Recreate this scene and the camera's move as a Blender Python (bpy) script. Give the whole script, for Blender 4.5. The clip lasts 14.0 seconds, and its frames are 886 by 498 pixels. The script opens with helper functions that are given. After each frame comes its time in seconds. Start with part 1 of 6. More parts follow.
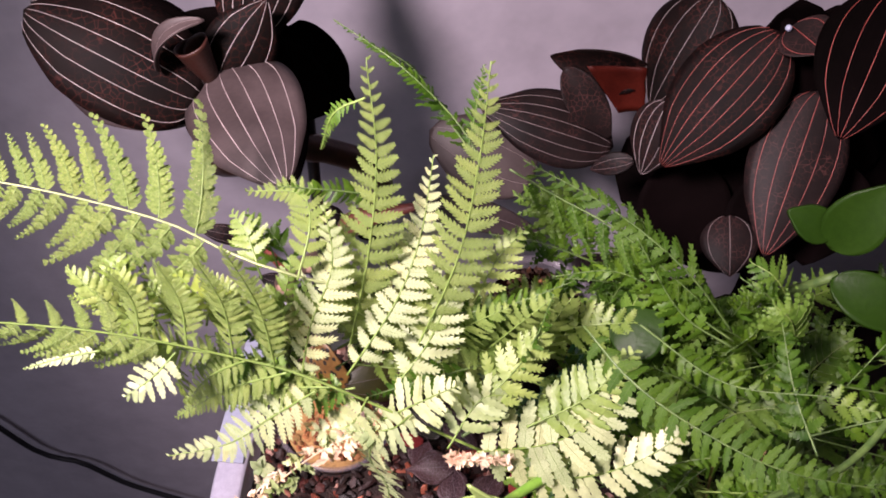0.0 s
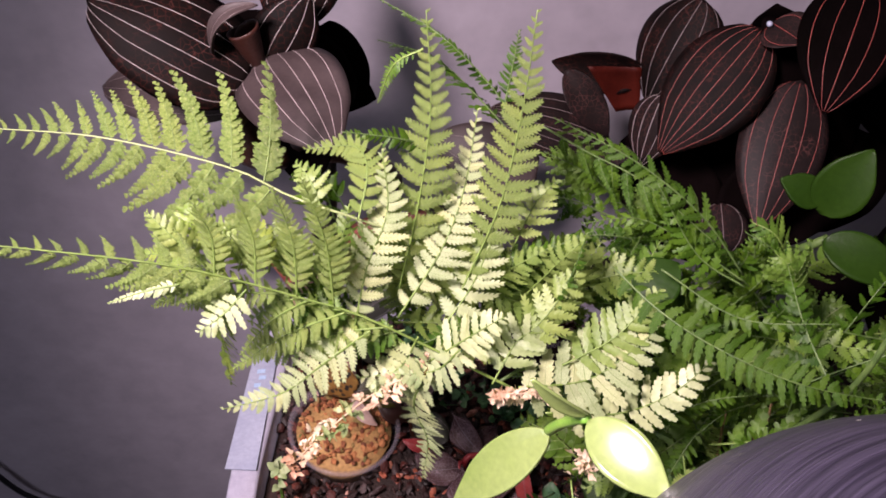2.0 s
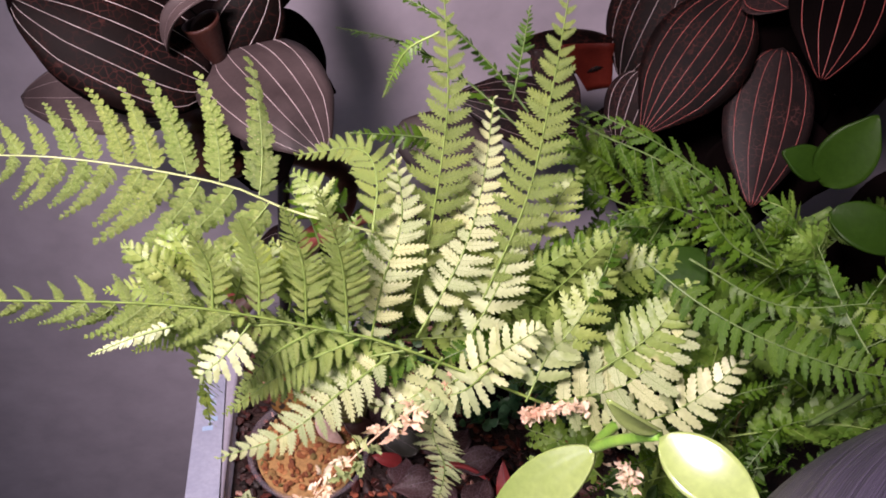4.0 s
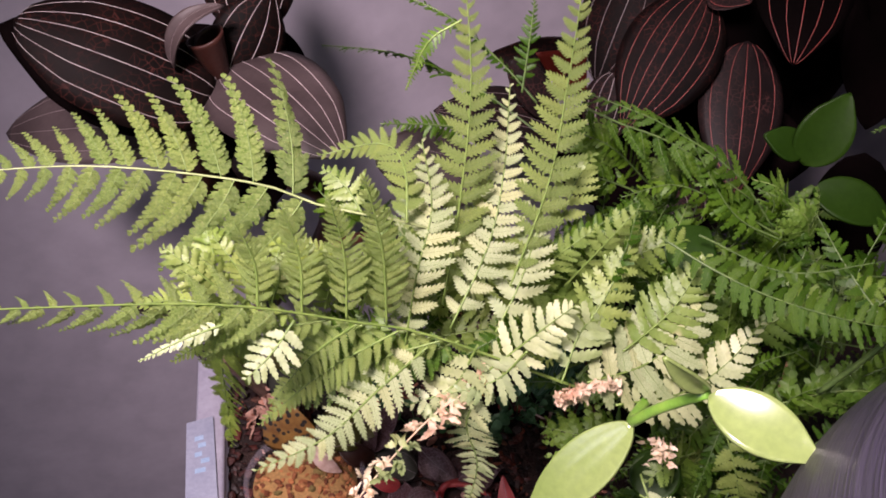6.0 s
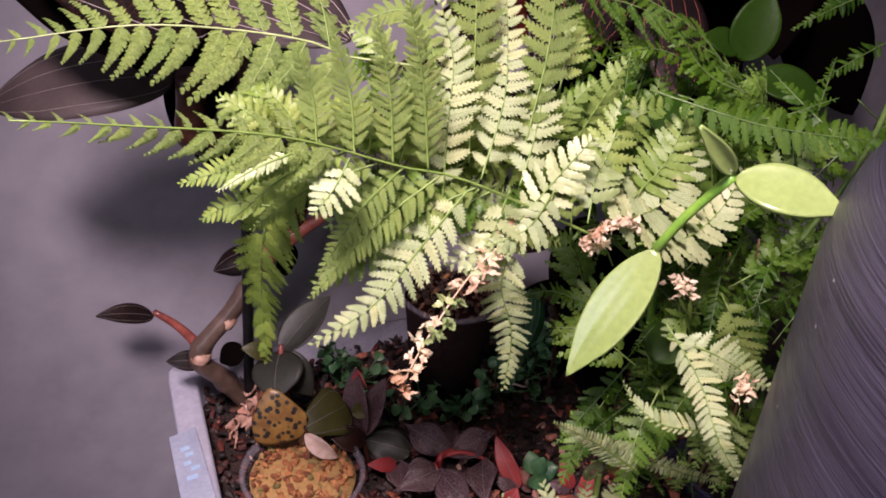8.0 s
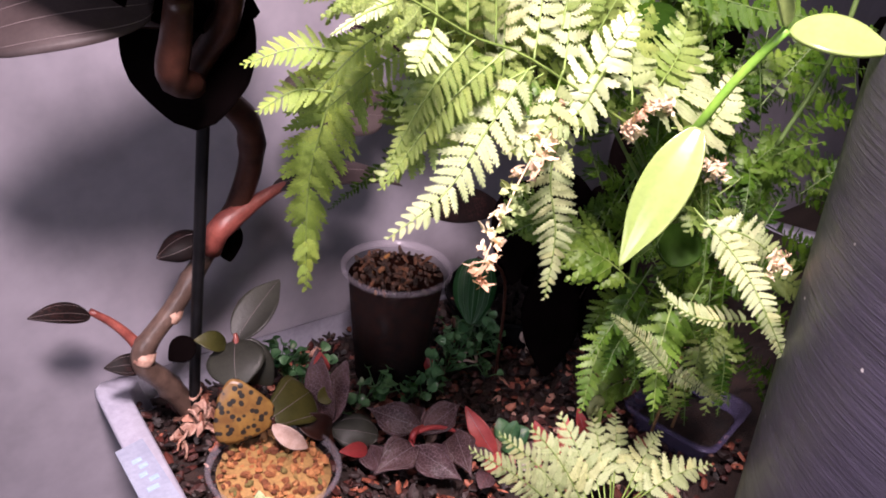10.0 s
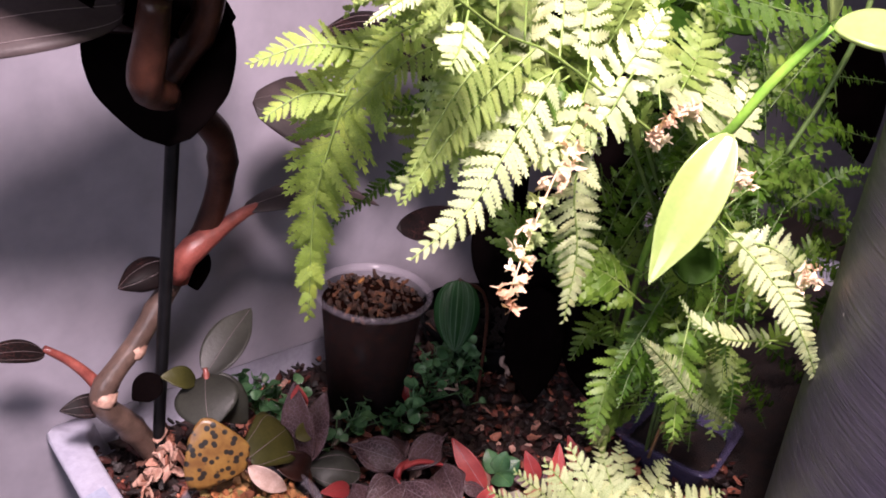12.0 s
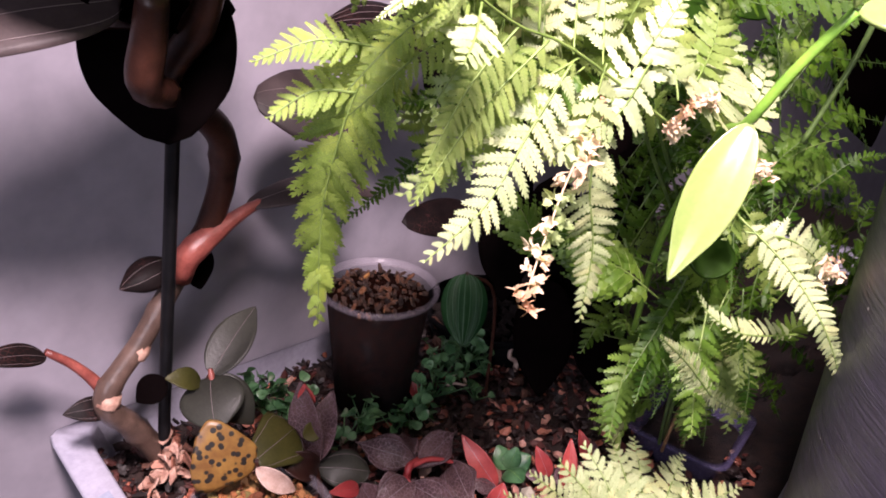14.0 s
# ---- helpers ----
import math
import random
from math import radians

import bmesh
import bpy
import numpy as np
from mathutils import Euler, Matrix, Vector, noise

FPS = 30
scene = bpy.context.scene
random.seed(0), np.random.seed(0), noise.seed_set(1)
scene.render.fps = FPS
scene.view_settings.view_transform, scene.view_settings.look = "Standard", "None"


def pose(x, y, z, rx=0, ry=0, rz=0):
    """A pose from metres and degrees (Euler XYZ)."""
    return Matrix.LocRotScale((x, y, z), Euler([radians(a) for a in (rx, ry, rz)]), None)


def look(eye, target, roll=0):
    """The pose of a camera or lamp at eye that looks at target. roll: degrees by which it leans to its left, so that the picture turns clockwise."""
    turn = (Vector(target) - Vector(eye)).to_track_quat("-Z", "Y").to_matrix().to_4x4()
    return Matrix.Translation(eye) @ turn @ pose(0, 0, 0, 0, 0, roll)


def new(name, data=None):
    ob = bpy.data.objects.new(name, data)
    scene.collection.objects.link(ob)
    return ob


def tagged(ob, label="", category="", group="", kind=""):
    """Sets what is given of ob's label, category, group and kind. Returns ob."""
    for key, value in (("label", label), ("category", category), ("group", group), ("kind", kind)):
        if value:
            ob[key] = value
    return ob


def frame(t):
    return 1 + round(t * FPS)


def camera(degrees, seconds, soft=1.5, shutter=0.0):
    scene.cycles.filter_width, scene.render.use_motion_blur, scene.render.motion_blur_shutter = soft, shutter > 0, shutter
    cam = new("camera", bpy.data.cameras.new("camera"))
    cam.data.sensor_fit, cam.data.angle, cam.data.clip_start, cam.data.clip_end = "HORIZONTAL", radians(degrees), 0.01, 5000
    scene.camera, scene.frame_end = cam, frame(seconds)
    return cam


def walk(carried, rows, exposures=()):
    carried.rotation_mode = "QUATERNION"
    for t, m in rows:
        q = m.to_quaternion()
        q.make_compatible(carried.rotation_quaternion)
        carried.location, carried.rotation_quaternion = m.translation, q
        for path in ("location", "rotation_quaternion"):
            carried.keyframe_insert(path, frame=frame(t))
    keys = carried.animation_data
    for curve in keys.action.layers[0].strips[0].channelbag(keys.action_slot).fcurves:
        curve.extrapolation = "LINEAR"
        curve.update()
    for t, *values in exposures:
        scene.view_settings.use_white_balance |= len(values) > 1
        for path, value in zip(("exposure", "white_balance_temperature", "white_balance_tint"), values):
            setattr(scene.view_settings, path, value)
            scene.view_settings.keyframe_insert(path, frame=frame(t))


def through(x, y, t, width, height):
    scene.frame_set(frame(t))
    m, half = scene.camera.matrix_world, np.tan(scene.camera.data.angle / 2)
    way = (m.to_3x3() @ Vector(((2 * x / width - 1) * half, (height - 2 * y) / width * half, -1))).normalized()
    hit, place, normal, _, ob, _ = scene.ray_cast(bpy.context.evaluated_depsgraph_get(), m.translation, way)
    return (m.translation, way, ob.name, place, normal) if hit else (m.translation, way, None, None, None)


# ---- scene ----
cam = camera(51.7, 14.0, 1.75)
METRES, EYE, TILT, LEAN, TURN = 0.5, 0.5, -50.0, -4.0, 0.0
ROWS = [
    (0.0, 0.0, 0.0, 0.0, 0.0, 0.0, -0.0),
    (0.5, -0.0111, -0.0066, -0.0333, -0.22, 1.36, -0.05),
    (1.0, -0.0196, -0.0206, -0.0502, -0.33, 2.64, -0.06),
    (1.5, -0.0485, -0.055, -0.0852, -0.62, 4.0, 0.05),
    (2.0, -0.0688, -0.0582, -0.1027, -2.69, 5.04, 1.41),
    (2.5, -0.1048, -0.05, -0.0816, -6.18, 4.44, 3.38),
    (3.0, -0.1299, -0.0117, -0.0716, -7.42, 3.19, 4.34),
    (5.5, -0.191, 0.044, -0.0785, -12.24, 5.54, 10.0),
    (6.0, -0.2248, 0.0385, -0.1062, -13.05, 6.29, 11.28),
    (6.5, -0.2819, 0.0254, -0.1587, -14.34, 8.54, 13.82),
    (7.0, -0.3371, 0.0359, -0.216, -16.78, 9.62, 17.66),
    (7.5, -0.3657, 0.0636, -0.24, -18.18, 10.82, 19.28),
    (8.0, -0.3725, 0.0732, -0.2582, -19.0, 11.45, 20.24),
    (8.5, -0.4792, 0.0835, -0.2855, -20.1, 12.42, 23.42),
    (9.0, -0.5402, 0.1346, -0.2893, -23.83, 12.26, 25.75),
    (11.5, -0.5575, 0.2738, -0.2753, -34.74, 10.07, 29.78),
    (12.0, -0.5569, 0.2966, -0.2545, -34.97, 10.23, 30.16),
    (12.5, -0.5577, 0.3077, -0.2504, -35.25, 9.5, 30.37),
    (13.0, -0.5519, 0.313, -0.2466, -35.17, 9.14, 30.64),
    (13.5, -0.5448, 0.3155, -0.2468, -35.08, 9.01, 30.83),
    (14.0, -0.5469, 0.3128, -0.2394, -34.81, 9.47, 31.03),
]
EXPOSURES = [(0.0, 0.22), (2.0, 0.0), (3.0, -0.02), (5.5, -0.28), (7.5, -0.22), (8.5, 0.01), (9.0, 0.31), (11.5, 0.64), (14.0, 0.7)]
walk(cam, [(t, pose(0, 0, EYE, TILT, LEAN, TURN) @ pose(METRES * x, METRES * y, METRES * z, 90 + pitch, roll, yaw)) for t, x, y, z, yaw, pitch, roll in ROWS], EXPOSURES)

# ---- world and light ----
world = bpy.data.worlds.new("room_air")
world.use_nodes = True
world.node_tree.nodes["Background"].inputs[0].default_value = (0.55, 0.55, 0.7, 1)
world.node_tree.nodes["Background"].inputs[1].default_value = 0.006
scene.world = world


def lamp(name, kind, m, watts, colour, **settings):
    data = bpy.data.lights.new(name, kind)
    data.energy, data.color = watts, colour
    for key, value in settings.items():
        if key == "size":
            data.size = value
        elif key == "radius":
            data.shadow_soft_size = value
        elif key == "cone":
            data.spot_size, data.spot_blend = radians(value[0]), value[1]
    ob = new(name, data)
    ob.matrix_world = m
    return ob


lamp("grow_lamp", "SPOT", look((-0.30, -0.08, 0.76), (0.04, 0.22, 0.13)), 92, (1.0, 0.8, 0.865), radius=0.075, cone=(58, 1.0))
# Added weak fill from above for ambient light; no such lamp is seen.
lamp("overhead_fill", "AREA", look((0.3, -0.9, 1.5), (0.3, -0.8, 0)), 1.8, (1.0, 0.88, 0.97), size=0.6)
# Added cool fill from the left to lift the wall shadows; no source is known.
lamp("side_fill", "AREA", look((-1.74, -0.55, 0.5), (0.0, 0.3, 0.1)), 18, (0.86, 0.82, 1.0), size=0.8)


# ---- materials ----
def material(name):
    m = bpy.data.materials.new(name)
    m.use_nodes = True
    nt = m.node_tree
    return m, nt, nt.nodes["Principled BSDF"]


def node(nt, kind, **values):
    n = nt.nodes.new(kind)
    for key, value in values.items():
        n.inputs[key].default_value = value
    return n


def ramp(nt, source, stops):
    r = nt.nodes.new("ShaderNodeValToRGB")
    while len(r.color_ramp.elements) < len(stops):
        r.color_ramp.elements.new(0.5)
    for e, (p, c) in zip(r.color_ramp.elements, stops):
        e.position, e.color = p, (*c, 1)
    nt.links.new(source, r.inputs[0])
    return r.outputs[0]


def mix(nt, kind, f, a, b):
    n = nt.nodes.new("ShaderNodeMix")
    n.data_type, n.blend_type = "RGBA", kind
    for socket, v in ((n.inputs[0], f), (n.inputs[6], a), (n.inputs[7], b)):
        if isinstance(v, (int, float)):
            socket.default_value = v
        elif isinstance(v, tuple):
            socket.default_value = (*v, 1)
        else:
            nt.links.new(v, socket)
    return n.outputs[2]


def noise_of(nt, scale, detail=4, rough=0.55, stretch=None):
    co = nt.nodes.new("ShaderNodeTexCoord")
    n = node(nt, "ShaderNodeTexNoise", Scale=scale, Detail=detail, Roughness=rough)
    if stretch:
        mp = nt.nodes.new("ShaderNodeMapping")
        mp.inputs["Scale"].default_value = stretch
        nt.links.new(co.outputs["Object"], mp.inputs[0])
        nt.links.new(mp.outputs[0], n.inputs[0])
    else:
        nt.links.new(co.outputs["Object"], n.inputs[0])
    return n.outputs[0]


def bump(nt, bsdf, height, strength, distance=0.001):
    b = node(nt, "ShaderNodeBump", Strength=strength, Distance=distance)
    nt.links.new(height, b.inputs["Height"])
    nt.links.new(b.outputs[0], bsdf.inputs["Normal"])


def foliage(name, dark, light, rough=0.45, through=0.38, grain=120, tips=None, spread=0.35, gloss=0.5, relief=0.35):
    """Leaf tissue: two greens mixed by a fine and a coarse noise and by piece, with light passing through."""
    m, nt, bsdf = material(name)
    coarse, fine = noise_of(nt, grain * 0.3), noise_of(nt, grain * 6, 3)
    c = ramp(nt, coarse, [(0.3, dark), (0.7, light)])
    c = mix(nt, "MULTIPLY", 0.5, c, ramp(nt, fine, [(0.3, (0.72, 0.74, 0.7)), (0.7, (1.1, 1.1, 1.0))]))
    info = nt.nodes.new("ShaderNodeObjectInfo")
    c = mix(nt, "MULTIPLY", spread, c, ramp(nt, info.outputs["Random"], [(0, (0.62, 0.72, 0.55)), (0.6, (1, 1, 1)), (1, (1.25, 1.1, 0.9))]))
    geo = nt.nodes.new("ShaderNodeNewGeometry")
    c = mix(nt, "MULTIPLY", spread, c, ramp(nt, geo.outputs["Random Per Island"], [(0, (0.7, 0.78, 0.62)), (1, (1.15, 1.08, 1.0))]))
    if tips:
        far = noise_of(nt, 45, 2)
        c = mix(nt, "MIX", ramp(nt, far, [(0.66, (0, 0, 0)), (0.72, (1, 1, 1))]), c, tips)
    nt.links.new(c, bsdf.inputs["Base Color"])
    bsdf.inputs["Roughness"].default_value, bsdf.inputs["Specular IOR Level"].default_value = rough, gloss
    bump(nt, bsdf, fine, relief, 0.0006)
    tr = nt.nodes.new("ShaderNodeBsdfTranslucent")
    nt.links.new(mix(nt, "MULTIPLY", 1.0, c, (1.1, 1.2, 0.65)), tr.inputs[0])
    ms = nt.nodes.new("ShaderNodeMixShader")
    ms.inputs[0].default_value = through
    nt.links.new(bsdf.outputs[0], ms.inputs[1])
    nt.links.new(tr.outputs[0], ms.inputs[2])
    nt.links.new(ms.outputs[0], nt.nodes["Material Output"].inputs[0])
    return m


def plain(name, dark, light, rough=0.5, scale=60, relief=0.2, stretch=None, metal=0.0, coat=0.0, distance=0.001, gloss=0.5):
    m, nt, bsdf = material(name)
    big, fine = noise_of(nt, scale, 5, 0.6, stretch), noise_of(nt, scale * 7, 3, 0.6, stretch)
    c = ramp(nt, big, [(0.3, dark), (0.7, light)])
    c = mix(nt, "MULTIPLY", 0.45, c, ramp(nt, fine, [(0.3, (0.7, 0.7, 0.7)), (0.7, (1.1, 1.1, 1.1))]))
    nt.links.new(c, bsdf.inputs["Base Color"])
    bsdf.inputs["Roughness"].default_value, bsdf.inputs["Metallic"].default_value, bsdf.inputs["Coat Weight"].default_value = rough, metal, coat
    bsdf.inputs["Specular IOR Level"].default_value = gloss
    bump(nt, bsdf, fine, relief, distance)
    return m


FERN = foliage("fern_leaf", (0.11, 0.185, 0.03), (0.295, 0.365, 0.12), tips=(0.4, 0.39, 0.2), relief=0.6)
# Darker copy of the fern green: shade on rear and right fronds is put in.
FERN_DEEP_SHADED = foliage("fern_leaf_deep_shaded", (0.012, 0.045, 0.003), (0.085, 0.165, 0.016), spread=0.8, gloss=0.25, rough=0.48)
FERN_MID = foliage("fern_leaf_mid", (0.05, 0.115, 0.012), (0.15, 0.245, 0.045), spread=0.6, gloss=0.35)
# Lighter copy of the fern green: strong lamp light is put into it.
FERN_PALE_LIT = foliage("fern_leaf_pale_lit", (0.25, 0.31, 0.14), (0.475, 0.52, 0.345), spread=0.55)
# Light put into the green so the overshadowed drooping frond looks lit.
FERN_BRIGHT = foliage("fern_leaf_bright", (0.115, 0.2, 0.025), (0.36, 0.45, 0.11), spread=0.6)
FERN_DRY = foliage("fern_leaf_dry", (0.5, 0.27, 0.19), (0.84, 0.72, 0.62), grain=200)
RACHIS = plain("fern_rachis", (0.085, 0.14, 0.025), (0.17, 0.24, 0.055), 0.5, 200)
RACHIS_PALE = plain("fern_rachis_pale", (0.2, 0.25, 0.09), (0.32, 0.37, 0.17), 0.5, 200)
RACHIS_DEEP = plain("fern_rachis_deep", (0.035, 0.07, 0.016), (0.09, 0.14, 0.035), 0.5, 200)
RACHIS_BROWN = plain("fern_stem_brown", (0.12, 0.07, 0.03), (0.25, 0.15, 0.07), 0.6, 200)
VANILLA = foliage("vine_leaf", (0.18, 0.25, 0.07), (0.265, 0.33, 0.125), rough=0.2, through=0.2, grain=60, spread=0.05, relief=0.04, gloss=0.65)
# Dark copy of vine_leaf: shade on the rear leaves is put into the colour.
VANILLA_SHADED = foliage("vine_leaf_shaded", (0.009, 0.029, 0.0025), (0.023, 0.053, 0.006), gloss=0.14, rough=0.42, through=0.35, grain=60, spread=0.1)
VINE = plain("vine_stem", (0.1, 0.24, 0.03), (0.2, 0.36, 0.05), 0.35, 80)
JEWEL = foliage("jewel_leaf", (0.00136, 0.00068, 0.00068), (0.004675, 0.00238, 0.00221), rough=0.62, through=0.06, grain=90, spread=0.2, gloss=0.055, relief=0.1)


def marbled(m, colour, scale, edge):
    """Thin uneven vein marks over leaf tissue, broken up by a coarser noise."""
    nt = m.node_tree
    bsdf = nt.nodes["Principled BSDF"]
    co = nt.nodes.new("ShaderNodeTexCoord")
    v = node(nt, "ShaderNodeTexVoronoi", Scale=scale)
    v.feature = "DISTANCE_TO_EDGE"
    nt.links.new(co.outputs["Object"], v.inputs[0])
    net = ramp(nt, v.outputs["Distance"], [(0.0, (1, 1, 1)), (edge, (0, 0, 0))])
    worn = ramp(nt, noise_of(nt, 70, 3), [(0.42, (0, 0, 0)), (0.66, (1, 1, 1))])
    nt.links.new(mix(nt, "MIX", mix(nt, "MULTIPLY", 1.0, net, worn), bsdf.inputs["Base Color"].links[0].from_socket, colour), bsdf.inputs["Base Color"])
    return m


JEWEL = marbled(JEWEL, (0.04, 0.012, 0.01), 330, 0.05)
JEWEL_GREY = foliage("jewel_leaf_grey", (0.0042, 0.0027, 0.003), (0.0125, 0.0084, 0.009), rough=0.5, through=0.06, grain=90, spread=0.2, gloss=0.065, relief=0.1)
JEWEL_GREY = marbled(JEWEL_GREY, (0.06, 0.024, 0.022), 330, 0.05)
# Near-black leaves, and added ones that stand in for shade in gaps.
JEWEL_BLACK_SHADE = foliage("jewel_leaf_black_shade", (0.0012, 0.0008, 0.0008), (0.003, 0.0017, 0.002), rough=0.8, through=0.03, grain=90, spread=0.2, gloss=0.008, relief=0.1)
JEWEL_LILAC = foliage("jewel_leaf_lilac", (0.018, 0.012, 0.013), (0.055, 0.04, 0.043), rough=0.5, through=0.06, grain=90, spread=0.2, gloss=0.2, relief=0.2)
BRICK = foliage("brick_red_underside", (0.03, 0.004, 0.003), (0.08, 0.011, 0.007), rough=0.5, grain=90, gloss=0.1)
JEWEL_RED = foliage("jewel_leaf_red", (0.006, 0.002, 0.0016), (0.035, 0.009, 0.006), rough=0.45, through=0.15, grain=90, spread=0.2)
VEIN_WHITE = plain("vein_white", (0.22, 0.18, 0.18), (0.4, 0.34, 0.34), 0.45, 150)
CRIMSON = foliage("crimson_leaf", (0.26, 0.028, 0.036), (0.5, 0.085, 0.085), grain=150, rough=0.4, spread=0.2)
VEIN_RED = plain("vein_red", (0.15, 0.024, 0.021), (0.26, 0.058, 0.047), 0.45, 150)
VEIN_GREY = plain("vein_grey", (0.12, 0.09, 0.09), (0.19, 0.15, 0.15), 0.5, 150)
STEM_PALE = plain("orchid_stem_pale", (0.035, 0.022, 0.017), (0.12, 0.075, 0.058), 0.38, 50, 0.4)
CREAM = foliage("cream_leaf", (0.2, 0.3, 0.09), (0.62, 0.64, 0.45), grain=260, spread=0.3)
OLIVE = foliage("olive_leaf", (0.035, 0.035, 0.008), (0.09, 0.08, 0.02), grain=90)
GREY_GREEN = foliage("grey_green_leaf", (0.026, 0.026, 0.022), (0.062, 0.062, 0.052), grain=90, spread=0.2, gloss=0.4)


def netted():
    """Plum leaf tissue with a fine paler net."""
    m = foliage("plum_leaf", (0.05, 0.024, 0.03), (0.14, 0.075, 0.088), grain=150, gloss=0.3)
    nt = m.node_tree
    bsdf = nt.nodes["Principled BSDF"]
    co = nt.nodes.new("ShaderNodeTexCoord")
    v = node(nt, "ShaderNodeTexVoronoi", Scale=420)
    v.feature = "DISTANCE_TO_EDGE"
    nt.links.new(co.outputs["Object"], v.inputs[0])
    net = ramp(nt, v.outputs["Distance"], [(0.015, (1, 1, 1)), (0.06, (0, 0, 0))])
    nt.links.new(mix(nt, "MIX", net, bsdf.inputs["Base Color"].links[0].from_socket, (0.21, 0.14, 0.16)), bsdf.inputs["Base Color"])
    return m


PLUM = netted()
STEM = plain("orchid_stem", (0.016, 0.006, 0.0045), (0.055, 0.02, 0.013), 0.4, 90, gloss=0.25)
STEM_PINK = plain("orchid_stem_pink", (0.1, 0.02, 0.016), (0.3, 0.085, 0.066), 0.36, 90, 0.4)
STAKE = plain("black_stake", (0.003, 0.003, 0.0035), (0.008, 0.008, 0.009), 0.4, 120, gloss=0.2)
WALL = plain("wall_paint", (0.225, 0.206, 0.24), (0.272, 0.249, 0.288), 0.75, 6, 0.12, distance=0.002)
ROOM = plain("room_paint", (0.42, 0.4, 0.42), (0.5, 0.48, 0.5), 0.8, 4, 0.1)
WOOD = plain("table_wood", (0.012, 0.008, 0.006), (0.03, 0.02, 0.015), 0.5, 10, 0.2, (1, 8, 8))
TRAY = plain("white_plastic", (0.3, 0.29, 0.36), (0.38, 0.37, 0.44), 0.35, 40, 0.05)
# Near-black because the ferns' shade over the cup is put into the mix.
POT_MIX = plain("wet_shaded_potting_mix", (0.0005, 0.0003, 0.0002), (0.014, 0.0035, 0.0017), 0.6, 210, 0.6, distance=0.003, gloss=0.03)
ROOT = plain("pale_root", (0.19, 0.08, 0.055), (0.52, 0.33, 0.25), 0.5, 160, 0.4)
ROOT_PALE = plain("dry_pale_leaf", (0.3, 0.19, 0.15), (0.48, 0.35, 0.3), 0.6, 160, 0.3)
SOIL = plain("dark_soil", (0.008, 0.004, 0.003), (0.04, 0.017, 0.012), 0.85, 90, 0.9, distance=0.004)
CABLE = plain("cable_rubber", (0.008, 0.008, 0.01), (0.016, 0.016, 0.02), 0.45, 60)
LABEL = plain("label_paper", (0.24, 0.26, 0.34), (0.3, 0.32, 0.4), 0.6, 50)
LABEL_BLUE = plain("label_ink", (0.25, 0.36, 0.52), (0.34, 0.44, 0.58), 0.6, 150)


def stones(name, stops, rough=0.8):
    m, nt, bsdf = material(name)
    geo, info = nt.nodes.new("ShaderNodeNewGeometry"), nt.nodes.new("ShaderNodeObjectInfo")
    both = nt.nodes.new("ShaderNodeMath")
    both.operation = "ADD"
    nt.links.new(geo.outputs["Random Per Island"], both.inputs[0])
    nt.links.new(info.outputs["Random"], both.inputs[1])
    part_of = nt.nodes.new("ShaderNodeMath")
    part_of.operation = "FRACT"
    nt.links.new(both.outputs[0], part_of.inputs[0])
    c = ramp(nt, part_of.outputs[0], stops)
    fine = noise_of(nt, 420, 4, 0.65)
    c = mix(nt, "MULTIPLY", 0.7, c, ramp(nt, fine, [(0.3, (0.45, 0.42, 0.4)), (0.7, (1.15, 1.1, 1.05))]))
    nt.links.new(c, bsdf.inputs["Base Color"])
    bsdf.inputs["Roughness"].default_value = rough
    bump(nt, bsdf, fine, 0.6, 0.0012)
    return m


BARK = stones("bark_chips", [(0, (0.06, 0.025, 0.015)), (0.45, (0.2, 0.075, 0.045)), (0.8, (0.36, 0.14, 0.09)), (1, (0.45, 0.25, 0.18))])
# The many near-black stops put the shade under the ferns into the mulch.
MULCH = stones("red_mulch", [(0, (0.006, 0.003, 0.0025)), (0.55, (0.02, 0.005, 0.004)), (0.82, (0.08, 0.016, 0.011)), (0.94, (0.34, 0.1, 0.055)), (1, (0.45, 0.3, 0.25))], 0.6)
PEBBLE = stones("pink_pebble", [(0, (0.3, 0.14, 0.11)), (0.5, (0.42, 0.2, 0.16)), (1, (0.34, 0.33, 0.26))], 0.5)
MOSSY = stones("wet_moss_bark", [(0, (0.012, 0.005, 0.003)), (0.6, (0.05, 0.02, 0.01)), (0.95, (0.12, 0.045, 0.018)), (1, (0.3, 0.14, 0.035))], 0.5)
PUMICE = stones("ochre_grit", [(0, (0.14, 0.04, 0.015)), (0.45, (0.4, 0.15, 0.05)), (0.8, (0.52, 0.26, 0.1)), (1, (0.12, 0.12, 0.03))])
DEEP_LEAF = foliage("deep_veined_leaf", (0.012, 0.05, 0.018), (0.03, 0.09, 0.034), rough=0.4, grain=120, gloss=0.2)
DEEP_VEIN = plain("deep_leaf_vein", (0.05, 0.13, 0.06), (0.09, 0.18, 0.09), 0.5, 150)
MOSS = foliage("moss_leaf", (0.018, 0.085, 0.036), (0.19, 0.36, 0.2), rough=0.3, grain=200, spread=0.6, tips=(0.42, 0.46, 0.36))


